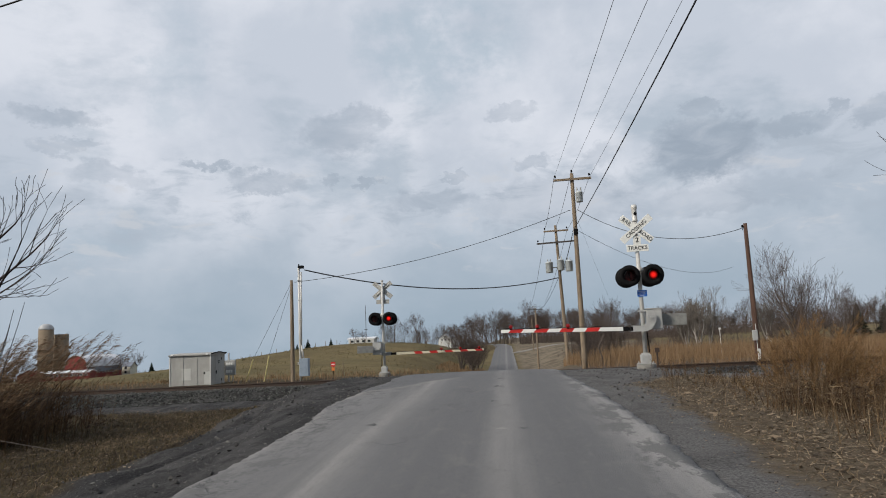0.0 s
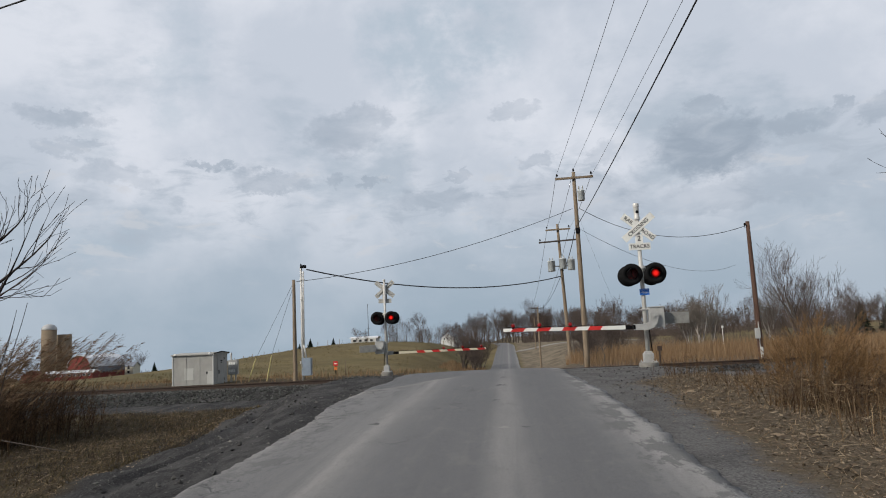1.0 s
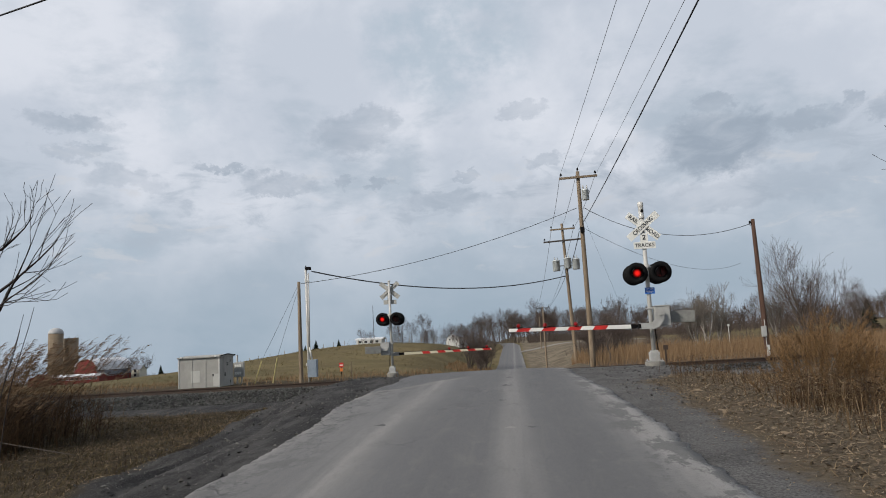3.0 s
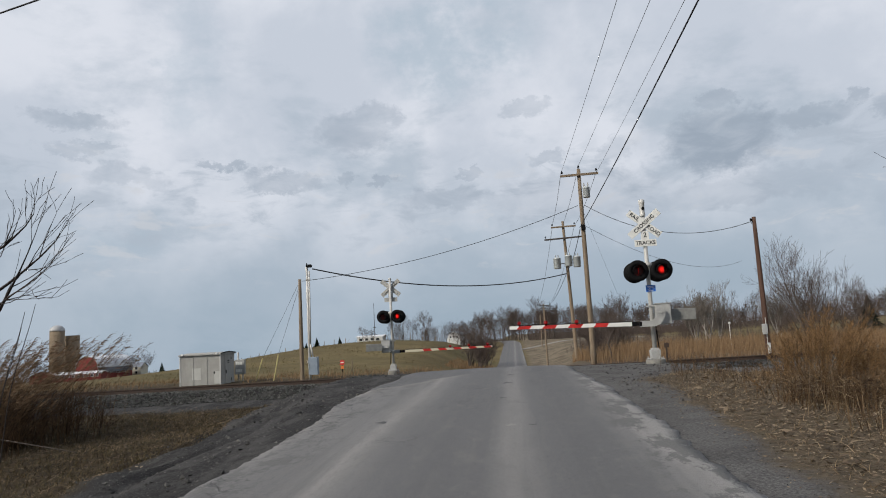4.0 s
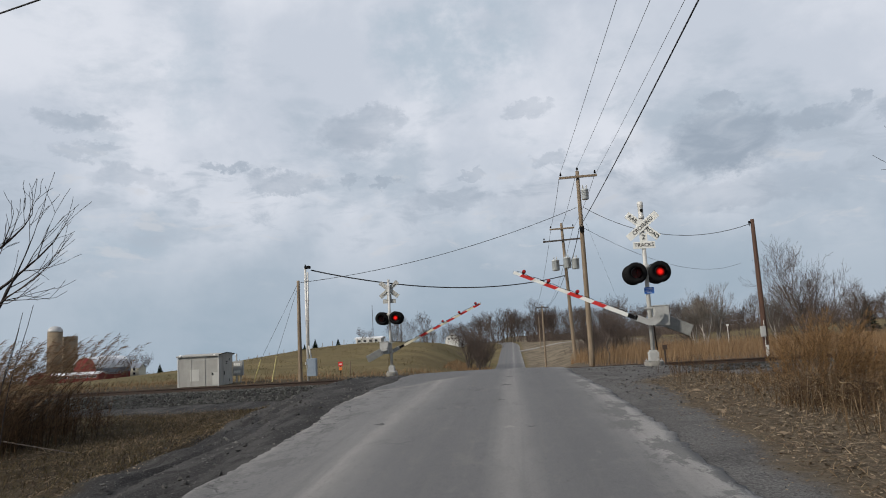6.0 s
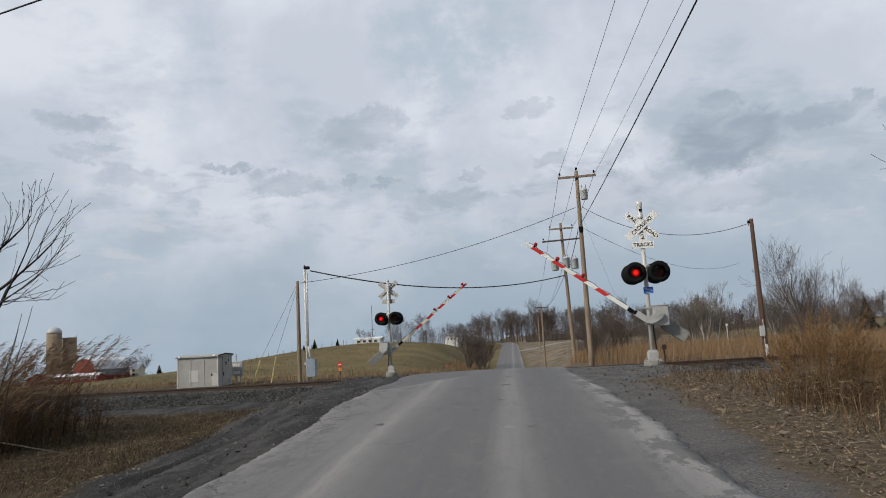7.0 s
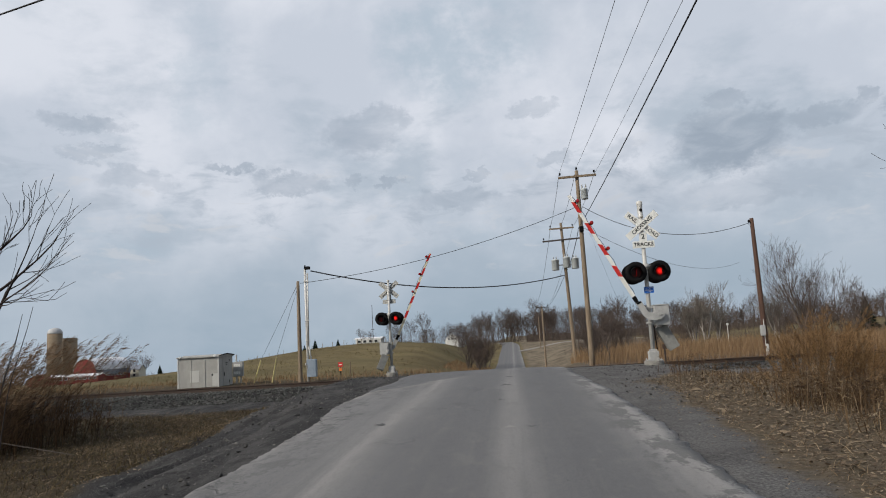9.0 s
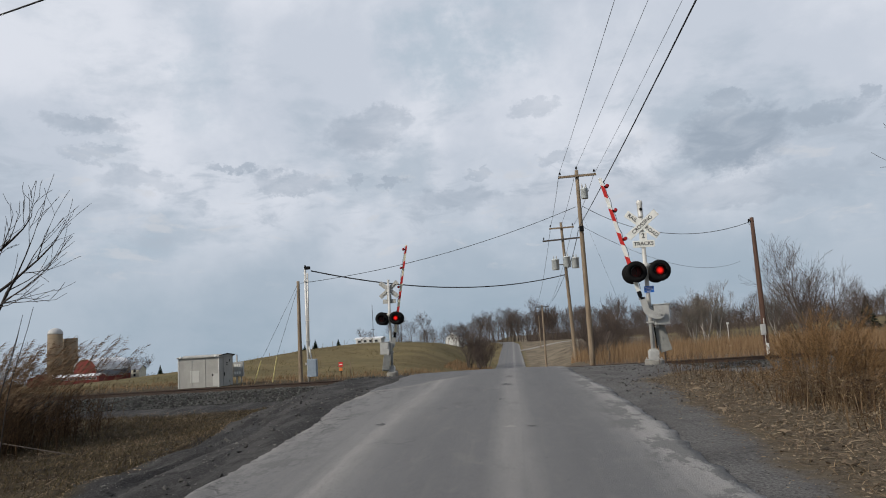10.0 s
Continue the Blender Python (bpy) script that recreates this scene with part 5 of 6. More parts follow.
for p0, p1, p2 in (((0.0, 0, 0.75), (0.25, 0.05, 1.05), (0.5, 0, 1.5)), ((-0.05, 0, 0.95), (-0.3, 0, 1.2), (-0.5, 0.1, 1.25)), ((0.05, 0, 1.3), (0.2, 0, 1.6), (0.15, 0, 1.9))):
    snag_limbs.limb([Vector(p0), Vector(p1), Vector(p2)], [0.03, 0.02, 0.01], 5)
root = thing("broken_snag", on_ground(5.75, 39.5), "broken grey-brown dead tree among reeds by the pole", "dead tree")
for nm, wd in (("trunk", snag), ("limbs", snag_limbs)):
    ob = new(nm, wd.mesh(nm, BARK))
    ob.parent = root
# farm trees
for x, y, s in ((-159.4, 262, 1.8), (-154.0, 263, 1.85)):
    wood(B, x, y, s)
for x, y, s in ((-166, 285, 1.9), (-161, 288, 1.8), (-172, 290, 1.6), (-205, 280, 1.7), (-215, 270, 1.6)):
    wood(A, x, y, s)


def spruce(m, h, seed, label):
    r = np.random.default_rng(seed)
    root = thing("spruce_tree", m, label, "tree", "evergreens")
    t = Wood()
    t.limb([Vector((0, 0, -0.2)), Vector((0, 0, h * 0.5)), Vector((0, 0, h))], [h * 0.025, h * 0.014, 0.01], 8)
    ob = new("trunk", t.mesh("trunk", BARK))
    ob.parent = root
    v, f = [], []
    for i in range(900):
        z = h * (0.08 + 0.92 * r.random() ** 1.15)
        reach = (h - z) * 0.33 * r.uniform(0.55, 1.12) + 0.06
        a = r.uniform(0, 2 * math.pi)
        d = Vector((math.cos(a), math.sin(a), r.uniform(-0.45, 0.1)))
        s = Vector((-math.sin(a), math.cos(a), 0)) * reach * r.uniform(0.16, 0.3)
        p0 = Vector((0, 0, z)) + d * reach * 0.15
        p1, p2 = p0 + d * reach * 0.6, p0 + d * reach
        b = len(v)
        v += [tuple(p0), tuple(p1 + s), tuple(p2 + Vector((0, 0, -0.06 * h * 0.3))), tuple(p1 - s), tuple(p1 + Vector((0, 0, -0.12 * reach)))]
        f += [(b, b + 1, b + 4), (b + 1, b + 2, b + 4), (b + 2, b + 3, b + 4), (b + 3, b, b + 4)]
    ob = new("crown", mesh_arrays("crown", v, f, NEEDLE))
    ob.parent = root
    return root


S = spruce(on_ground(59, 120), 5.6, 3, "dark green spruce at the wood's edge")
for x, y, s in ((66.5, 126, 0.95), (-149.2, 280, 1.15), (-46.5, 152, 0.4), (-44.3, 153, 0.55), (-38.2, 150, 0.4), (-47.8, 153, 0.5)):
    copy_thing(S, on_ground(x, y, s, 40 * x))

# near branches at both sides of the view


def near_tree(m, limbs, label, seed, trunk_h, r):
    rg = np.random.default_rng(seed)
    trunk, crown = Wood(), Wood()
    trunk.limb([Vector((0, 0, -0.3)), Vector((0.05, 0, trunk_h * 0.5)), Vector((-0.05, 0.1, trunk_h))], [r, r * 0.8, r * 0.45], 10)
    for p, d, ln, rr in limbs:
        grow(rg, crown, crown, Vector(p), Vector(d), ln, rr, 1, 3, 0.72, 32, (0, 5, 3), 0.004)
    root = thing("bare_tree", m, label, "tree", "near bare trees")
    for nm, wd in (("trunk", trunk), ("crown", crown)):
        ob = new(nm, wd.mesh(nm, DARKBARK))
        ob.parent = root
    return root


near_tree(pose(-7.75, 10.0, -0.1),
          [((0, 0, 2.2), (1.0, 0.0, 0.95), 1.45, 0.032), ((0, 0.1, 2.75), (1.0, 0.0, 0.5), 1.3, 0.028), ((0, 0, 3.4), (1.0, 0.1, 0.5), 0.95, 0.026),
           ((0, -0.1, 2.45), (1.0, 0.0, 0.22), 1.1, 0.02), ((0, 0, 2.9), (-1, 0, 0.7), 1.6, 0.03), ((0, 0, 2.6), (-0.6, 0.8, 0.6), 1.4, 0.03)],
          "dark leafless sapling with upswept twigs beside the verge", 4, 3.6, 0.05)
shoots = Wood()
for x0, x1, z1, y in ((-7.5, -6.95, 2.45, 10.0), (-7.7, -7.2, 2.35, 10.1), (-7.55, -7.1, 2.1, 9.9)):
    shoots.limb([Vector((x0 + (x1 - x0) * t ** 1.5 + 0.02 * math.sin(9 * t), y, -0.2 + (z1 + 0.2) * t)) for t in [i / 8 for i in range(9)]], [0.011 - 0.007 * i / 8 for i in range(9)], 5)
tagged(new("sapling_shoots", shoots.mesh("sapling_shoots", DARKBARK)), "thin dark bare shoots rising from the verge", "shrub")
near_tree(pose(9.6, 12.0, 0.25),
          [((0, 0, 3.2), (-1.0, 0.0, 0.45), 1.75, 0.02), ((0, 0, 2.8), (-1.0, 0.0, 0.25), 1.6, 0.02), ((0, 0, 3.6), (-0.3, 0.3, 1.0), 1.3, 0.02), ((0, 0, 3.0), (1.0, 0.0, 0.5), 1.6, 0.02)],
          "leafless tree at the verge's edge", 9, 4.2, 0.07)

# ---- reeds, grass and litter ----
REED = stems("tan_reeds", (0.13, 0.078, 0.04), (0.21, 0.132, 0.07), (0.28, 0.187, 0.105), (0.095, 0.058, 0.031))
BRUSH = stems("golden_brown_brush", (0.055, 0.029, 0.014), (0.18, 0.106, 0.048), (0.28, 0.172, 0.08), (0.105, 0.06, 0.028))
# darker than the dry stems are: shade low in the reeds is coloured in
SHADEREED = stems("reed_stems_with_shade", (0.015, 0.008, 0.005), (0.042, 0.024, 0.012), (0.105, 0.062, 0.03), (0.011, 0.007, 0.0045))
# dark brown stems, deepened further to stand for the shade inside the brush
SHADEBRUSH = stems("brown_brush_with_shade", (0.03, 0.017, 0.01), (0.075, 0.045, 0.024), (0.15, 0.095, 0.05), (0.02, 0.013, 0.009))
PLUME = stems("reed_plumes", (0.12, 0.074, 0.043), (0.21, 0.14, 0.086), (0.065, 0.04, 0.024))
DRYGRASS = stems("dry_grass", (0.035, 0.023, 0.013), (0.19, 0.13, 0.072), (0.35, 0.26, 0.16), (0.09, 0.057, 0.03))
DARKGRASS = stems("old_turf", (0.014, 0.010, 0.006), (0.066, 0.046, 0.023), (0.036, 0.033, 0.013), (0.16, 0.115, 0.058))
LITTER = stems("leaf_litter", (0.035, 0.025, 0.018), (0.17, 0.125, 0.085), (0.085, 0.06, 0.04), (0.24, 0.18, 0.12), (0.30, 0.235, 0.16))


def blades(P, H, W, lean):
    """Bent tapering blades: roots P, heights H, widths W, sideways reach of the tips."""
    N = len(P)
    a = rng.uniform(0, np.pi, N)
    side = np.stack([np.cos(a), np.sin(a), np.zeros(N)], -1) * (W / 2)[:, None]
    up = np.zeros((N, 3))
    up[:, 2] = H
    L = np.zeros((N, 3))
    L[:, :2] = lean
    mid = P + up * 0.58 + L * 0.35
    v = np.stack([P - side, P + side, mid + side * 0.7, mid - side * 0.7, P + up * (1 - 0.12 * np.clip(np.linalg.norm(L, axis=1) / np.maximum(H, 0.01), 0, 2))[:, None] + L], 1).reshape(-1, 3)
    b = np.arange(N) * 5
    f4 = np.stack([b, b + 1, b + 2, b + 3], -1).tolist()
    f3 = np.stack([b + 3, b + 2, b + 4], -1).tolist()
    return v, f4, f3


def straws(A, B, W):
    """Thin slivers from A to B."""
    N = len(A)
    d = B - A
    s = np.cross(d, rng.normal(0, 1, (N, 3)))
    s = s / np.maximum(np.linalg.norm(s, axis=1), 1e-6)[:, None] * (W / 2)[:, None]
    v = np.stack([A - s, A + s, B], 1).reshape(-1, 3)
    b = np.arange(N) * 3
    return v, np.stack([b, b + 1, b + 2], -1).tolist()


def stuff(name, pieces, mat, label, cat):
    vs, fs, off = [], [], 0
    for v, *flists in pieces:
        for fl in flists:
            fs += [tuple(i + off for i in f) for f in fl]
        vs.append(v)
        off += len(v)
    ob = new(name, mesh_arrays(name, np.concatenate(vs).tolist(), fs, mat))
    return tagged(ob, label, cat, kind="stuff")


def scatter(n, x0, x1, y0, y1, keep=None):
    x, y = rng.uniform(x0, x1, n), rng.uniform(y0, y1, n)
    if keep is not None:
        k = keep(x, y)
        x, y = x[k], y[k]
    return np.stack([x, y, ground_z(x, y) - 0.01], -1)


def patchy(x, y, k, cut):
    return wave(x, y, k) + 0.6 * wave(x + 3.3, y - 1.7, k * 2.3) + rng.normal(0, 0.35, len(x)) > cut


def left_edge(y):
    return -4.75 - 0.13 * (y - 6)


def right_edge(y):
    return 3.0 + 0.02 * (y - 5) + 4.0 * smooth(y, 16, 21.5)


# reed beds beyond the tracks
P = scatter(52000, 4.5, 60, 35.0, 72, lambda x, y: (track_w(x, y) > 9.2) & (x > 3.2 + 0.08 * (y - 34)))
H = rng.uniform(0.45, 1.2, len(P)) * (1 + 0.5 * wave(P[:, 0], P[:, 1], 0.5))
stuff("reed_bed", [blades(P, H, rng.uniform(0.01, 0.026, len(P)), rng.normal(0.12, 0.22, (len(P), 2)))], REED, "tan dry reeds beyond the tracks", "reeds")
P = scatter(9000, -60, -3.6, 34.5, 46, lambda x, y: (track_w(x, y) > 8.6) & patchy(x, y, 0.6, -0.1) & ((x < -18.3) | (x > -14.4) | (y > 38.8)))
stuff("weed_strip", [blades(P, rng.uniform(0.12, 0.5, len(P)), rng.uniform(0.014, 0.032, len(P)), rng.normal(0.05, 0.12, (len(P), 2)))], REED, "brown weeds along the far side of the tracks", "weeds")
P = scatter(16000, -50, -3.2, 46, 140, lambda x, y: patchy(x, y, 0.2, 0.3))
stuff("pasture_grass", [blades(P, rng.uniform(0.08, 0.30, len(P)), rng.uniform(0.04, 0.09, len(P)), rng.normal(0.05, 0.1, (len(P), 2)))], stems("pasture_tufts", (0.06, 0.047, 0.02), (0.10, 0.08, 0.035), (0.14, 0.11, 0.053)), "tufts of dry grass on the pasture hill", "grass")
P = scatter(1500, -9, -3.2, 90, 112)
stuff("weed_strip", [blades(P, rng.uniform(0.25, 0.7, len(P)), rng.uniform(0.03, 0.07, len(P)), rng.normal(0, 0.2, (len(P), 2)))], REED, "orange-brown weeds beneath the roadside brush", "weeds")

# brushy edge of the woods, and the woods' far depth
for x0, x1, y0, y1, lo, hi, cnt, wd, label in ((9, 95, 88, 120, 0.8, 2.2, 2800, 0.03, "leafless thicket at the edge of the woods"),
                                               (5.5, 110, 216, 262, 1.2, 4.6, 12000, 0.05, "grey-brown leafless thicket along the far road"),
                                               (-70, 320, 285, 380, 5.0, 10.5, 6500, 0.10, "distant leafless woodland"),
                                               (-420, -60, 420, 520, 2.0, 4.5, 5000, 0.2, "distant tree line beyond the farm")):
    A = scatter(cnt, x0, x1, y0, y1, lambda x, y: np.abs(x - road_x(y)) > 4.5)
    Hh = rng.uniform(lo, hi, len(A)) * (1 + 0.3 * wave(A[:, 0], A[:, 1], 0.11))
    B = A + np.stack([rng.normal(0, 0.12, len(A)) * Hh, rng.normal(0, 0.12, len(A)) * Hh, Hh], -1)
    k = np.repeat(np.arange(len(A)), 3)
    t = rng.uniform(0.3, 0.9, len(k))
    A2 = A[k] + (B - A)[k] * t[:, None]
    B2 = A2 + np.stack([rng.normal(0, 0.22, len(k)), rng.normal(0, 0.22, len(k)), rng.uniform(0.1, 0.4, len(k))], -1) * Hh[k][:, None]
    stuff("thicket", [straws(A, B, np.full(len(A), wd)), straws(A2, B2, np.full(len(k), wd * 0.6))], TWIG, label, "thicket")

# verge at the right: dry stalks and litter
P = scatter(17000, 2.9, 13, 4.2, 21.5, lambda x, y: (x > right_edge(y) + 0.3) & patchy(x, y, 0.9, -0.35))
H = rng.uniform(0.03, 0.12, len(P)) * (1 + 2.0 * smooth(P[:, 0] - right_edge(P[:, 1]), 1.0, 2.6))
stuff("dry_grass", [blades(P, H, rng.uniform(0.004, 0.010, len(P)), rng.normal(0, 0.16, (len(P), 2)))], DRYGRASS, "pale dry grass and stalks on the verge", "grass")


def litter(n, x0, x1, y0, y1, keep, lo, hi, lift=0.02):
    Q = scatter(n, x0, x1, y0, y1, keep)
    n = len(Q)
    a, s = rng.uniform(0, 2 * np.pi, n), rng.uniform(lo, hi, n)
    u = np.stack([np.cos(a), np.sin(a), rng.normal(0, 0.25, n)], -1) * s[:, None]
    w = np.stack([-np.sin(a), np.cos(a), rng.normal(0, 0.3, n)], -1) * (s * rng.uniform(0.15, 0.6, n))[:, None]
    c = Q + np.array([0, 0, 1.0]) * rng.uniform(0.005, lift + 0.01, n)[:, None]
    v = np.stack([c - u, c + w, c + u, c - w * 0.8], 1).reshape(-1, 3)
    b = np.arange(n) * 4
    return v, np.stack([b, b + 1, b + 2, b + 3], -1).tolist()


stuff("leaf_litter", [litter(36000, 2.7, 12, 4.0, 19, lambda x, y: x > right_edge(y) + rng.normal(0, 0.25, len(x)), 0.006, 0.03),
                      litter(26000, 2.9, 11, 4.0, 18, lambda x, y: (x > right_edge(y) + 0.15 + np.abs(rng.normal(0, 0.3, len(x)))) & patchy(x, y, 0.9, -0.5), 0.015, 0.045, 0.03),
                      litter(500, 3.1, 10, 4.0, 16, lambda x, y: x > right_edge(y) + 0.4, 0.05, 0.10, 0.04),
                      litter(15000, -13, -3.5, 4.5, 20, lambda x, y: x < left_edge(y) + 0.2, 0.01, 0.035)], LITTER, "dead leaves and broken stalks on the verge", "litter")

# flattened stalks lying on the verges
for x0, x1, cnt, keep, label in ((2.8, 12, 7000, lambda x, y: x > right_edge(y) + 0.1, "flattened dry stalks on the verge"), (-13, -4, 5000, lambda x, y: x < left_edge(y), "flattened brown stalks beside the road")):
    A = scatter(cnt, x0, x1, 4.2, 19, keep) + np.array([0, 0, 0.02])
    an = rng.uniform(0, 2 * np.pi, len(A))
    ln = rng.uniform(0.05, 0.28, len(A))
    B = A + np.stack([np.cos(an) * ln, np.sin(an) * ln, rng.normal(0.02, 0.03, len(A))], -1)
    stuff("dry_stalks", [straws(A, B, rng.uniform(0.004, 0.009, len(A)))], LITTER, label, "litter")

# old turf at the left
P = scatter(70000, -15, -4.2, 4.5, 20.5, lambda x, y: (x < left_edge(y)) & (track_w(x, y) < -5.2) & patchy(x, y, 0.8, -0.7))
stuff("old_turf", [blades(P, rng.uniform(0.03, 0.12, len(P)), rng.uniform(0.005, 0.012, len(P)), rng.normal(0.02, 0.07, (len(P), 2)))], DARKGRASS, "flattened brown turf beside the road", "grass")

P = scatter(26000, -9, -4.2, 5.5, 18, lambda x, y: (x < left_edge(y) + 0.1) & (x > left_edge(y) - 2.4) & patchy(x, y, 0.7, 0.15))
stuff("straw_patch", [blades(P, rng.uniform(0.015, 0.07, len(P)), rng.uniform(0.005, 0.012, len(P)), rng.normal(0.03, 0.09, (len(P), 2)))], DRYGRASS, "matted pale straw on the verge", "grass")
P = scatter(5200, -9, -4.4, 5.5, 17, lambda x, y: (x < left_edge(y) - 0.1) & (x > left_edge(y) - 3.2) & patchy(x, y, 1.6, 0.75))
stuff("straw_tufts", [blades(P, rng.uniform(0.05, 0.15, len(P)), rng.uniform(0.005, 0.010, len(P)), rng.normal(0.03, 0.13, (len(P), 2)))], DRYGRASS, "loose tufts of straw in the turf", "grass")


def brush_clump(n, x0, x1, y0, y1, h0, h1, twigs, bias, keep=None):
    """Fine-branched dead stalks."""
    P = scatter(n, x0, x1, y0, y1, keep)
    n = len(P)
    H = rng.uniform(h0, h1, n)
    T = P + np.stack([rng.normal(bias, 0.13, n) * H, rng.normal(0, 0.13, n) * H, H], -1)
    out = [straws(P, T, rng.uniform(0.008, 0.016, n))]
    k = np.repeat(np.arange(n), twigs)
    t = rng.uniform(0.35, 1.0, len(k))
    A = P[k] + (T - P)[k] * t[:, None]
    ln = H[k] * rng.uniform(0.12, 0.30, len(k)) * (1.25 - 0.6 * t)
    d = np.stack([rng.normal(bias * 2, 0.55, len(k)), rng.normal(0, 0.55, len(k)), rng.uniform(0.5, 1.2, len(k))], -1)
    d = d / np.linalg.norm(d, axis=1)[:, None]
    B = A + d * ln[:, None]
    out.append(straws(A, B, rng.uniform(0.005, 0.010, len(k))))
    j = np.repeat(np.arange(len(k)), 5)
    t2 = rng.uniform(0.3, 1.0, len(j))
    A2 = A[j] + (B - A)[j] * t2[:, None]
    d2 = d[j] + rng.normal(0, 0.6, (len(j), 3))
    B2 = A2 + d2 / np.linalg.norm(d2, axis=1)[:, None] * (ln[j] * rng.uniform(0.2, 0.45, len(j)))[:, None]
    out.append(straws(A2, B2, rng.uniform(0.004, 0.009, len(j))))
    return out


def bush(name, pieces, mat, label, cat, group):
    """A clump that stands as one plant, built about its own foot."""
    vs, fs, off = [], [], 0
    for v, fl in pieces:
        fs += [tuple(i + off for i in f) for f in fl]
        vs.append(v)
        off += len(v)
    V = np.concatenate(vs)
    foot = np.array([V[:, 0].mean(), V[:, 1].mean(), V[:, 2].min()])
    ob = new(name, mesh_arrays(name, (V - foot).tolist(), fs, mat))
    ob.location = foot
    return tagged(ob, label, cat, group, "" if cat == "reeds" else "stuff")


def feather_clump(n, cx, cy, rx, ry_, h0, h1, hairs, drift=0.1):
    """Arching stems that fan out of one foot, each ending in a loose golden plume of fine twigs."""
    P = np.stack([rng.normal(cx, rx, n), rng.normal(cy, ry_, n), np.zeros(n)], -1)
    P[:, 2] = ground_z(P[:, 0], P[:, 1]) - 0.02
    off = (P[:, :2] - np.array([cx, cy])) / np.array([rx, ry_])
    H = rng.uniform(h0, h1, n) * np.exp(-0.12 * (off ** 2).sum(1))
    lean = off * 0.13 + rng.normal(0, 0.09, (n, 2)) + np.array([drift, 0])
    M = P + np.concatenate([lean * 0.45, np.full((n, 1), 0.62)], 1) * H[:, None]
    T = M + np.concatenate([lean * 0.95 + rng.normal(0, 0.05, (n, 2)), np.full((n, 1), 0.38)], 1) * H[:, None]
    stalk = [straws(P, M, rng.uniform(0.008, 0.014, n)), straws(P + (M - P) * 0.85, T, rng.uniform(0.005, 0.008, n))]
    k = np.repeat(np.arange(n), hairs)
    t = rng.uniform(0.0, 1.0, len(k)) ** 0.8
    A = np.where((t < 0.3)[:, None], P[k] + (M - P)[k] * (0.7 + t[:, None]), M[k] + (T - M)[k] * ((t - 0.3) / 0.7)[:, None])
    d = (T - M)[k] / np.linalg.norm((T - M)[k], axis=1)[:, None] + rng.normal(0, 0.42, (len(k), 3))
    B = A + d * (H[k] * rng.uniform(0.05, 0.14, len(k)) * (1.15 - 0.6 * t))[:, None]
    j = np.repeat(np.arange(len(k)), 4)
    A2 = A[j] + (B - A)[j] * rng.uniform(0.25, 1.0, len(j))[:, None]
    B2 = A2 + (d[j] + rng.normal(0, 0.6, (len(j), 3))) * rng.uniform(0.012, 0.045, len(j))[:, None]
    return stalk, [straws(A, B, rng.uniform(0.003, 0.006, len(k))), straws(A2, B2, rng.uniform(0.003, 0.007, len(j)))]


def tangle(n, x0, x1, y0, y1, h0, h1, keep=None):
    """Bent and broken woody stems that cross one another, with side twigs."""
    P = scatter(n, x0, x1, y0, y1, keep)
    n = len(P)
    H = rng.uniform(h0, h1, n)
    a = rng.uniform(0, 2 * np.pi, n)
    r_ = H * rng.uniform(0.05, 0.55, n)
    M = P + np.stack([np.cos(a) * r_ * 0.4, np.sin(a) * r_ * 0.4, H * 0.7], -1)
    T = M + np.stack([np.cos(a) * r_, np.sin(a) * r_, H * rng.uniform(-0.25, 0.35, n)], -1)
    out = [straws(P, M + (M - P) * 0.05, rng.uniform(0.009, 0.017, n)), straws(P + (M - P) * 0.9, T, rng.uniform(0.006, 0.011, n))]
    k = np.repeat(np.arange(n), 8)
    t = rng.uniform(0.25, 1.0, len(k))
    A = P[k] + (M - P)[k] * t[:, None]
    d = np.stack([rng.normal(0, 0.7, len(k)), rng.normal(0, 0.7, len(k)), rng.uniform(-0.1, 0.9, len(k))], -1)
    B = A + d * (H[k] * rng.uniform(0.12, 0.4, len(k)))[:, None]
    out.append(straws(A, B, rng.uniform(0.004, 0.008, len(k))))
    return out


BUSH = "tall golden-brown dead brush with feathery tops on the verge"
for n_, cx, cy, rx, ry_, h0, h1, hairs in ((95, 5.45, 11.9, 0.24, 0.4, 1.15, 1.62, 52), (45, 6.1, 11.9, 0.26, 0.4, 0.75, 1.1, 40), (45, 7.0, 13.4, 0.4, 0.5, 0.55, 0.95, 36),
                                       (50, 8.4, 15.8, 0.7, 0.8, 0.5, 0.9, 36), (60, 11.5, 20.0, 1.2, 1.0, 0.4, 0.8, 36)):
    stalk, hair = feather_clump(n_, cx, cy, rx, ry_, h0, h1, hairs)
    # stalks take the shade-darkened tones, for a dim core under the golden heads
    ob = bush("dead_brush", stalk, SHADEBRUSH, BUSH if h1 > 1.2 else "low golden-brown dead brush near the tracks", "brush", "dead brush")
    vs, fs, off = [], [], 0
    for v, fl in hair:
        fs += [tuple(i + off for i in f) for f in fl]
        vs.append(v - np.array(ob.location))
        off += len(v)
    pl = new("plume", mesh_arrays("plume", np.concatenate(vs).tolist(), fs, BRUSH))
    pl.parent = ob
    tagged(pl, "feathery golden-brown seed heads")
# shade beneath the brush is part of this tangle's colour
bush("dead_brush", tangle(800, 4.7, 8.2, 9.6, 12.6, 0.35, 0.85, lambda x, y: x > 4.5 + 0.55 * (11.4 - y).clip(0)), SHADEBRUSH, "tangled brown stems, darkened for shade, beneath the feathery brush", "brush", "dead brush")
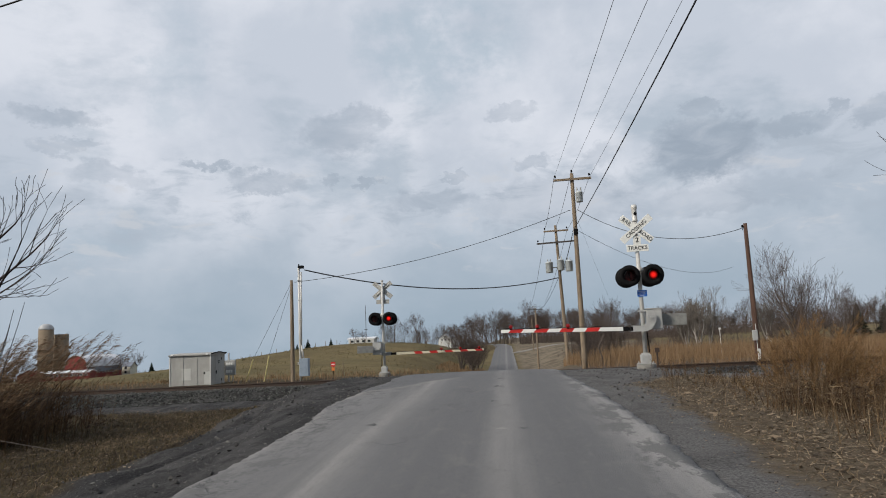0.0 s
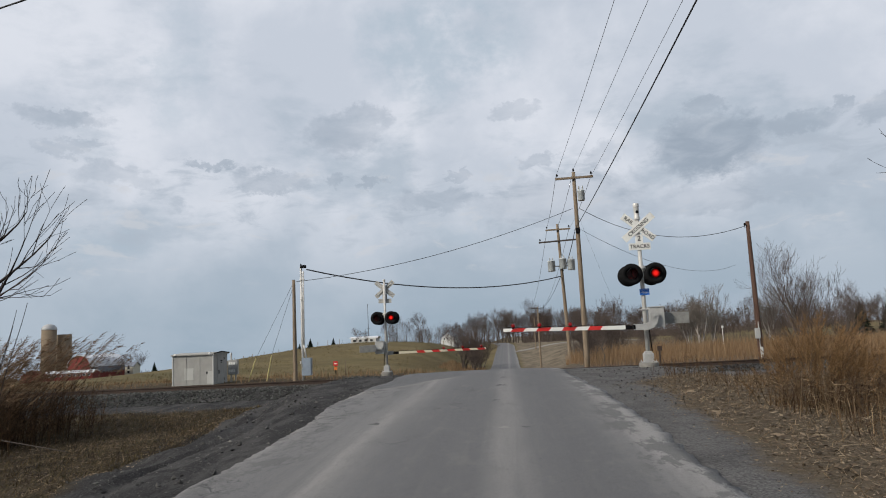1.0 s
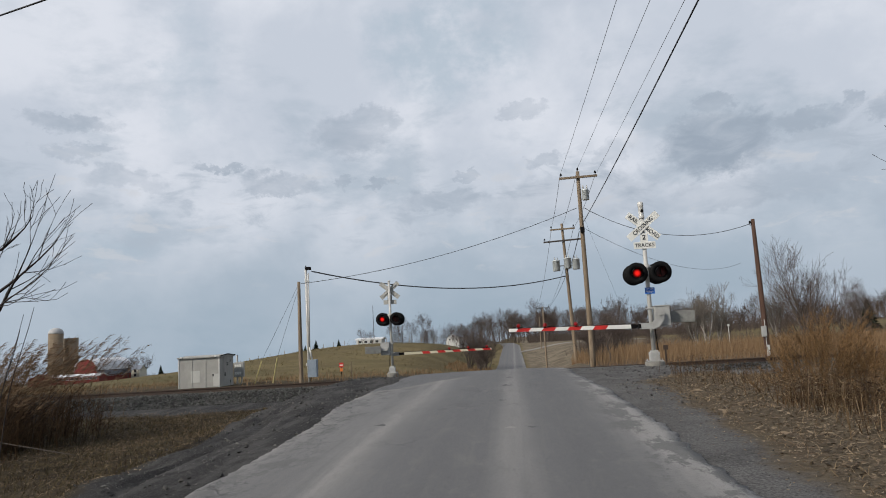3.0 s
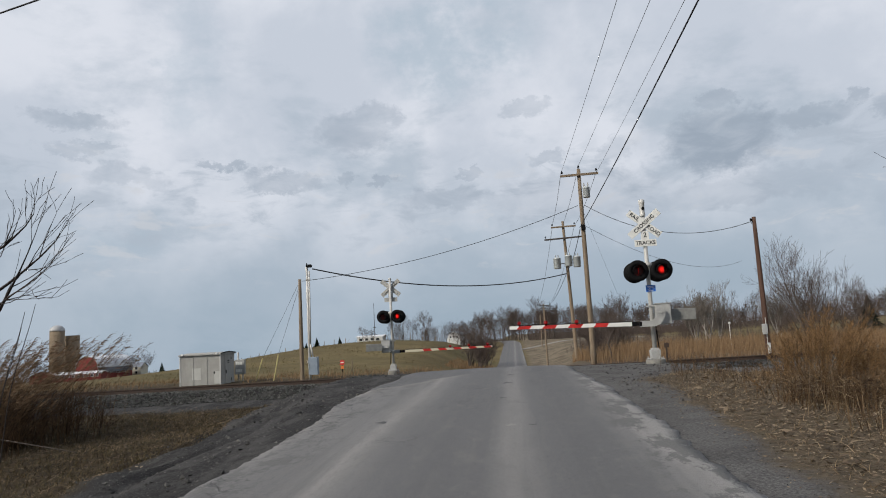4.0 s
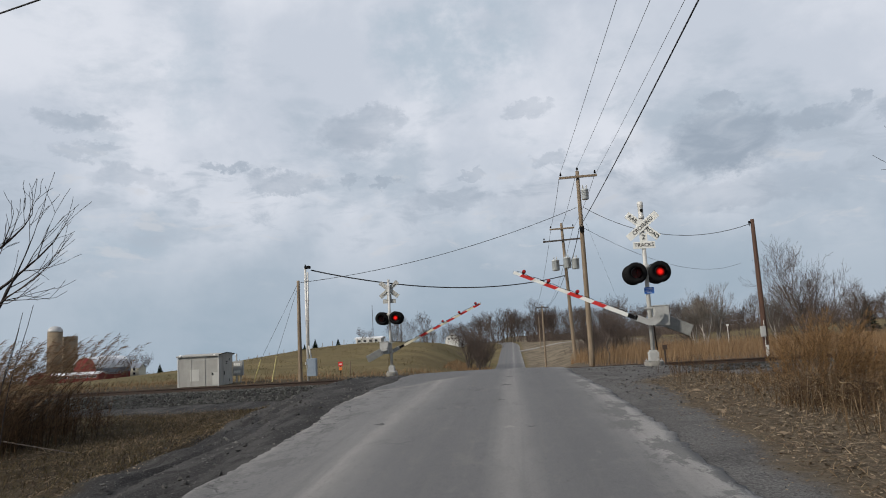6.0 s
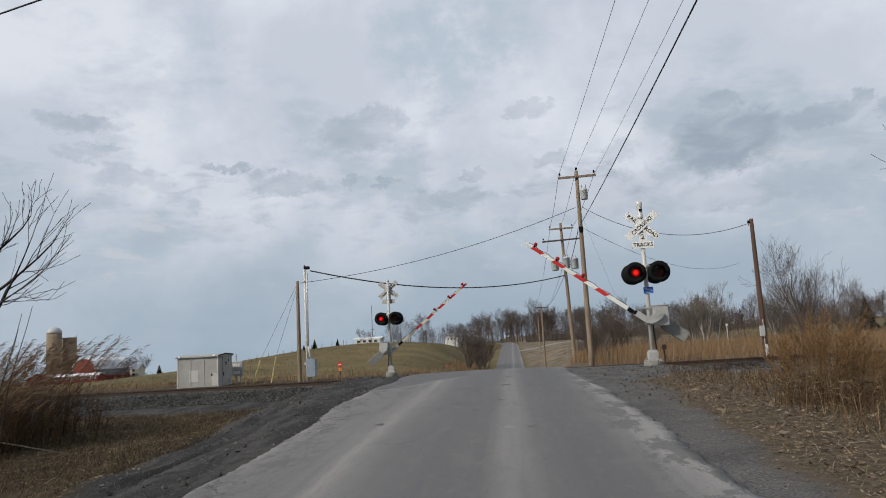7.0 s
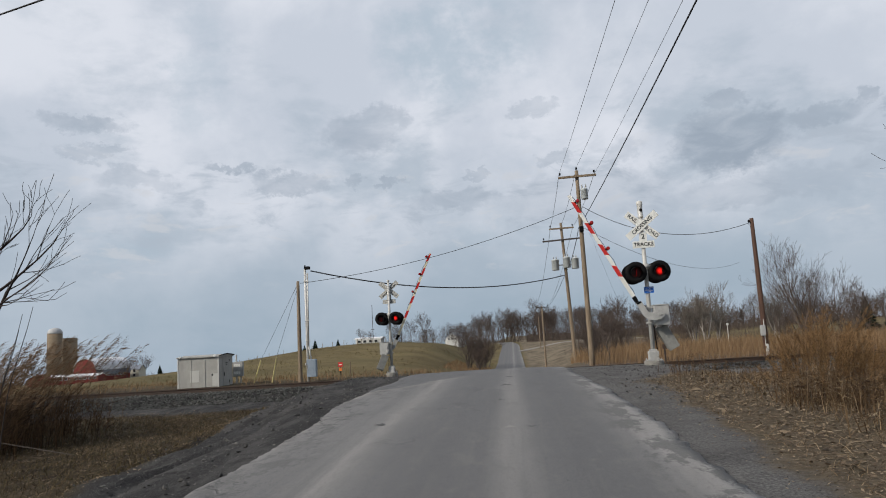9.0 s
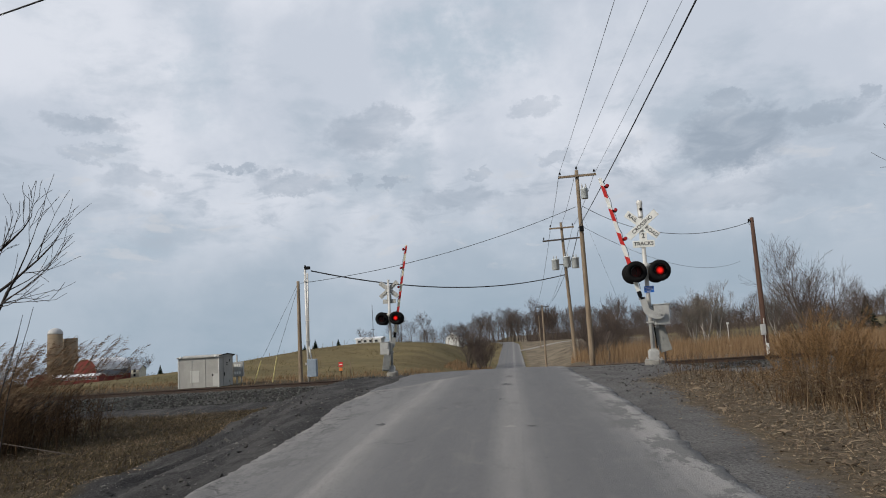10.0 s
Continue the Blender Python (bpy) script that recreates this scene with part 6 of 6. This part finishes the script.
bush("dead_brush", tangle(260, 4.6, 7.4, 7.2, 9.8, 0.2, 0.6, lambda x, y: x > 4.5), SHADEBRUSH, "broken brown stems at the brush's edge", "brush", "dead brush")
bush("dead_brush", tangle(240, 4.6, 9.0, 12.6, 17.0, 0.2, 0.55), SHADEBRUSH, "broken brown stems among dry leaves", "brush", "dead brush")
bush("dead_brush", tangle(36, 4.3, 6.6, 7.6, 11.0, 0.45, 1.0, lambda x, y: x > 4.2), DRYGRASS, "thin pale weed stalks at the brush's edge", "brush", "dead brush")
bush("dead_brush", brush_clump(120, 3.9, 7.0, 15.0, 18.5, 0.2, 0.5, 8, 0.0), SHADEBRUSH, "thin dry weed stalks near the gravel", "brush", "dead brush")
bush("dead_brush", brush_clump(200, 14, 26, 35.5, 40, 0.7, 1.3, 10, 0.05), BRUSH, "tall dead brush beyond the tracks", "brush", "dead brush")


def reed_clump(n, x0, x1, y0, y1, h0, h1, label):
    """Plumed reeds bent by the wind towards +x."""
    P = scatter(n, x0, x1, y0, y1)
    n = len(P)
    H = rng.uniform(h0, h1, n)
    bend = rng.uniform(0.2, 0.65, n)
    M = P + np.stack([bend * 0.25 * H, rng.normal(0, 0.05, n), H * 0.62], -1)
    T = M + np.stack([bend * 0.75 * H, rng.normal(0, 0.08, n), H * 0.36], -1)
    out = [straws(P, M, np.full(n, 0.014)), straws(P + (M - P) * 0.8, T, np.full(n, 0.009))]
    k = np.repeat(np.arange(n), 9)
    t = rng.uniform(0.0, 0.75, len(k))
    A = P[k] + (M - P)[k] * t[:, None]
    B = A + np.stack([rng.normal(0.12, 0.16, len(k)), rng.normal(0, 0.14, len(k)), rng.uniform(0.05, 0.4, len(k))], -1)
    out.append(straws(A, B, rng.uniform(0.008, 0.016, len(k))))
    plume_k = np.repeat(np.arange(n), 26)
    t = rng.uniform(0.45, 1.0, len(plume_k))
    A = M[plume_k] + (T - M)[plume_k] * t[:, None]
    B = A + np.stack([rng.uniform(0.03, 0.20, len(plume_k)), rng.normal(0, 0.04, len(plume_k)), rng.uniform(-0.02, 0.10, len(plume_k))], -1)
    ob = bush("reed_clump", out, SHADEREED, label, "reeds", "plumed reeds")
    foot = np.array(ob.location)
    v, f = straws(A, B, rng.uniform(0.007, 0.014, len(plume_k)))
    pl = new("plume", mesh_arrays("plume", (v - foot).tolist(), f, PLUME))
    pl.parent = ob
    tagged(pl, "feathery pinkish-brown plumes")
    return ob


REEDS = [reed_clump(400, -13.5, -9.3, 12.4, 16.0, 1.3, 2.25, "tall plumed reeds leaning in the wind"),
         reed_clump(260, -12.5, -9.2, 11.4, 13.6, 0.8, 1.7, "brown plumed reeds at the verge's edge")]
# the gloom under the reeds is in this undergrowth's tones
bush("dead_brush", brush_clump(620, -13, -8.4, 10.5, 15.0, 0.35, 1.15, 10, 0.05), SHADEREED, "tangled brown undergrowth beneath the reeds, with shade put into its colour", "brush", "dead brush")
bm = bmesh.new()
tube(bm, (-9.9, 11.9, 0.35), (-7.3, 11.6, -0.06), 0.016, 0.008, 6)
tagged(link("fallen_stalk", bm, BARK), "long fallen stalk lying out of the reeds", "stalk")

# ---- stones ----


def stones(n, keep, x0, x1, y0, y1, lo, hi, sink=0.3):
    Q = scatter(n, x0, x1, y0, y1, keep)
    n = len(Q)
    s = rng.uniform(lo, hi, n)
    octa = np.array([(1, 0, 0), (0, 1, 0), (-1, 0, 0), (0, -1, 0), (0, 0, 1), (0, 0, -1)], float)
    v = octa[None] * s[:, None, None] * rng.uniform(0.55, 1.25, (n, 6, 1)) + rng.normal(0, 0.18, (n, 6, 3)) * s[:, None, None]
    a = rng.uniform(0, np.pi, n)
    ca, sa = np.cos(a)[:, None], np.sin(a)[:, None]
    v = np.stack([v[..., 0] * ca - v[..., 1] * sa, v[..., 0] * sa + v[..., 1] * ca, v[..., 2] * 0.8], -1)
    v = v + Q[:, None, :] + np.array([0, 0, 1.0]) * (s * (1 - sink))[:, None, None]
    tri = np.array([(0, 1, 4), (1, 2, 4), (2, 3, 4), (3, 0, 4), (1, 0, 5), (2, 1, 5), (3, 2, 5), (0, 3, 5)])
    f = (tri[None] + (np.arange(n) * 6)[:, None, None]).reshape(-1, 3)
    return v.reshape(-1, 3), f.tolist()


BALLAST = stems("ballast_chips", (0.022, 0.022, 0.02), (0.06, 0.062, 0.056), (0.115, 0.115, 0.105), (0.036, 0.033, 0.03), trans=0.0)
GRAVEL = stems("cinder_chips", (0.02, 0.019, 0.018), (0.06, 0.057, 0.054), (0.15, 0.143, 0.13), (0.034, 0.032, 0.03), trans=0.0)


def bed(x, y):
    w = track_w(x, y)
    return (w > -2.5) & (w < 8.2) & ((x < -4.9 + rng.normal(0, 0.3, len(x))) | (x > 5.6 + rng.normal(0, 0.3, len(x))))


stuff("ballast_stones", [stones(26000, lambda x, y: bed(x, y) & (track_w(x, y) < -0.15), -30, -4, 20, 26, 0.02, 0.05),
                         stones(9000, lambda x, y: bed(x, y) & (track_w(x, y) < -0.15), 4, 16, 22, 28, 0.02, 0.045),
                         stones(12000, bed, -30, 20, 22, 36, 0.02, 0.045)], BALLAST, "grey crushed stone ballast along the tracks", "ballast")
stuff("loose_gravel", [stones(9000, lambda x, y: (x > left_edge(y) - 0.4) & (x < -2.6), -8, -2.6, 5, 22, 0.004, 0.016),
                       stones(500, lambda x, y: (x > left_edge(y) - 0.4) & (x < -2.8), -8, -2.8, 5, 22, 0.015, 0.04),
                       stones(9000, lambda x, y: (x < right_edge(y) + 0.5) & (x > 2.25), 2.2, 8, 5, 22, 0.004, 0.014),
                       stones(900, lambda x, y: (x < right_edge(y) + 0.5) & (x > 2.6), 2.6, 8, 12, 22, 0.012, 0.035)], GRAVEL, "loose cinder gravel on the road shoulder", "gravel")


def motions():
    # clouds drift slowly to the right
    walk(sky, [(0, pose(0, 0, 0)), (5, pose(0, 0, 0, 0, 0, -0.85)), (10, pose(0, 0, 0, 0, 0, -1.65))])
    # gate arms rise
    rise = {NEAR_SIGNAL: ((0, 1.3), (4.1, 1.3), (4.3, 2.5), (4.5, 4.6), (5, 11.3), (5.5, 17.8), (7, 36.9), (7.5, 43.2), (8, 49.5), (8.5, 56.0), (9, 62.6), (9.5, 69.5), (10, 76.5)),
            FAR_SIGNAL: ((0, 0), (4.1, 0), (4.3, 2.0), (4.5, 4.6), (5, 11.5), (5.5, 18.5), (7, 39.0), (7.5, 45.5), (8, 52.3), (8.5, 59.0), (9, 65.8), (9.5, 72.8), (10, 80.0))}
    for key, rows in rise.items():
        arm, at, skew = ARMS[key]
        walk(arm, [(t, pose(*at, 0, 0, skew) @ pose(0, 0, 0, 0, a, 0)) for t, a in rows])
    # reeds sway a little in the wind
    for i, r in enumerate(REEDS):
        at = r.location.copy()
        walk(r, [(0.5 * j, pose(*at, 0.15 * math.sin(1.1 * j + i), 0.5 * math.sin(0.9 * j + 1.3 * i) + 0.25 * math.sin(2.3 * j + i), 0)) for j in range(21)])
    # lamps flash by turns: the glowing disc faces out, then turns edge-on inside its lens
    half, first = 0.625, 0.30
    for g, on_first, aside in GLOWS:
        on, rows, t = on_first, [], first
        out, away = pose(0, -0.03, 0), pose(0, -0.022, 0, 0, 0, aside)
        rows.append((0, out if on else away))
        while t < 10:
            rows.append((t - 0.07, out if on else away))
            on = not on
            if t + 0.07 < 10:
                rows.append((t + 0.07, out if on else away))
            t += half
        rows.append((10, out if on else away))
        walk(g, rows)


motions()
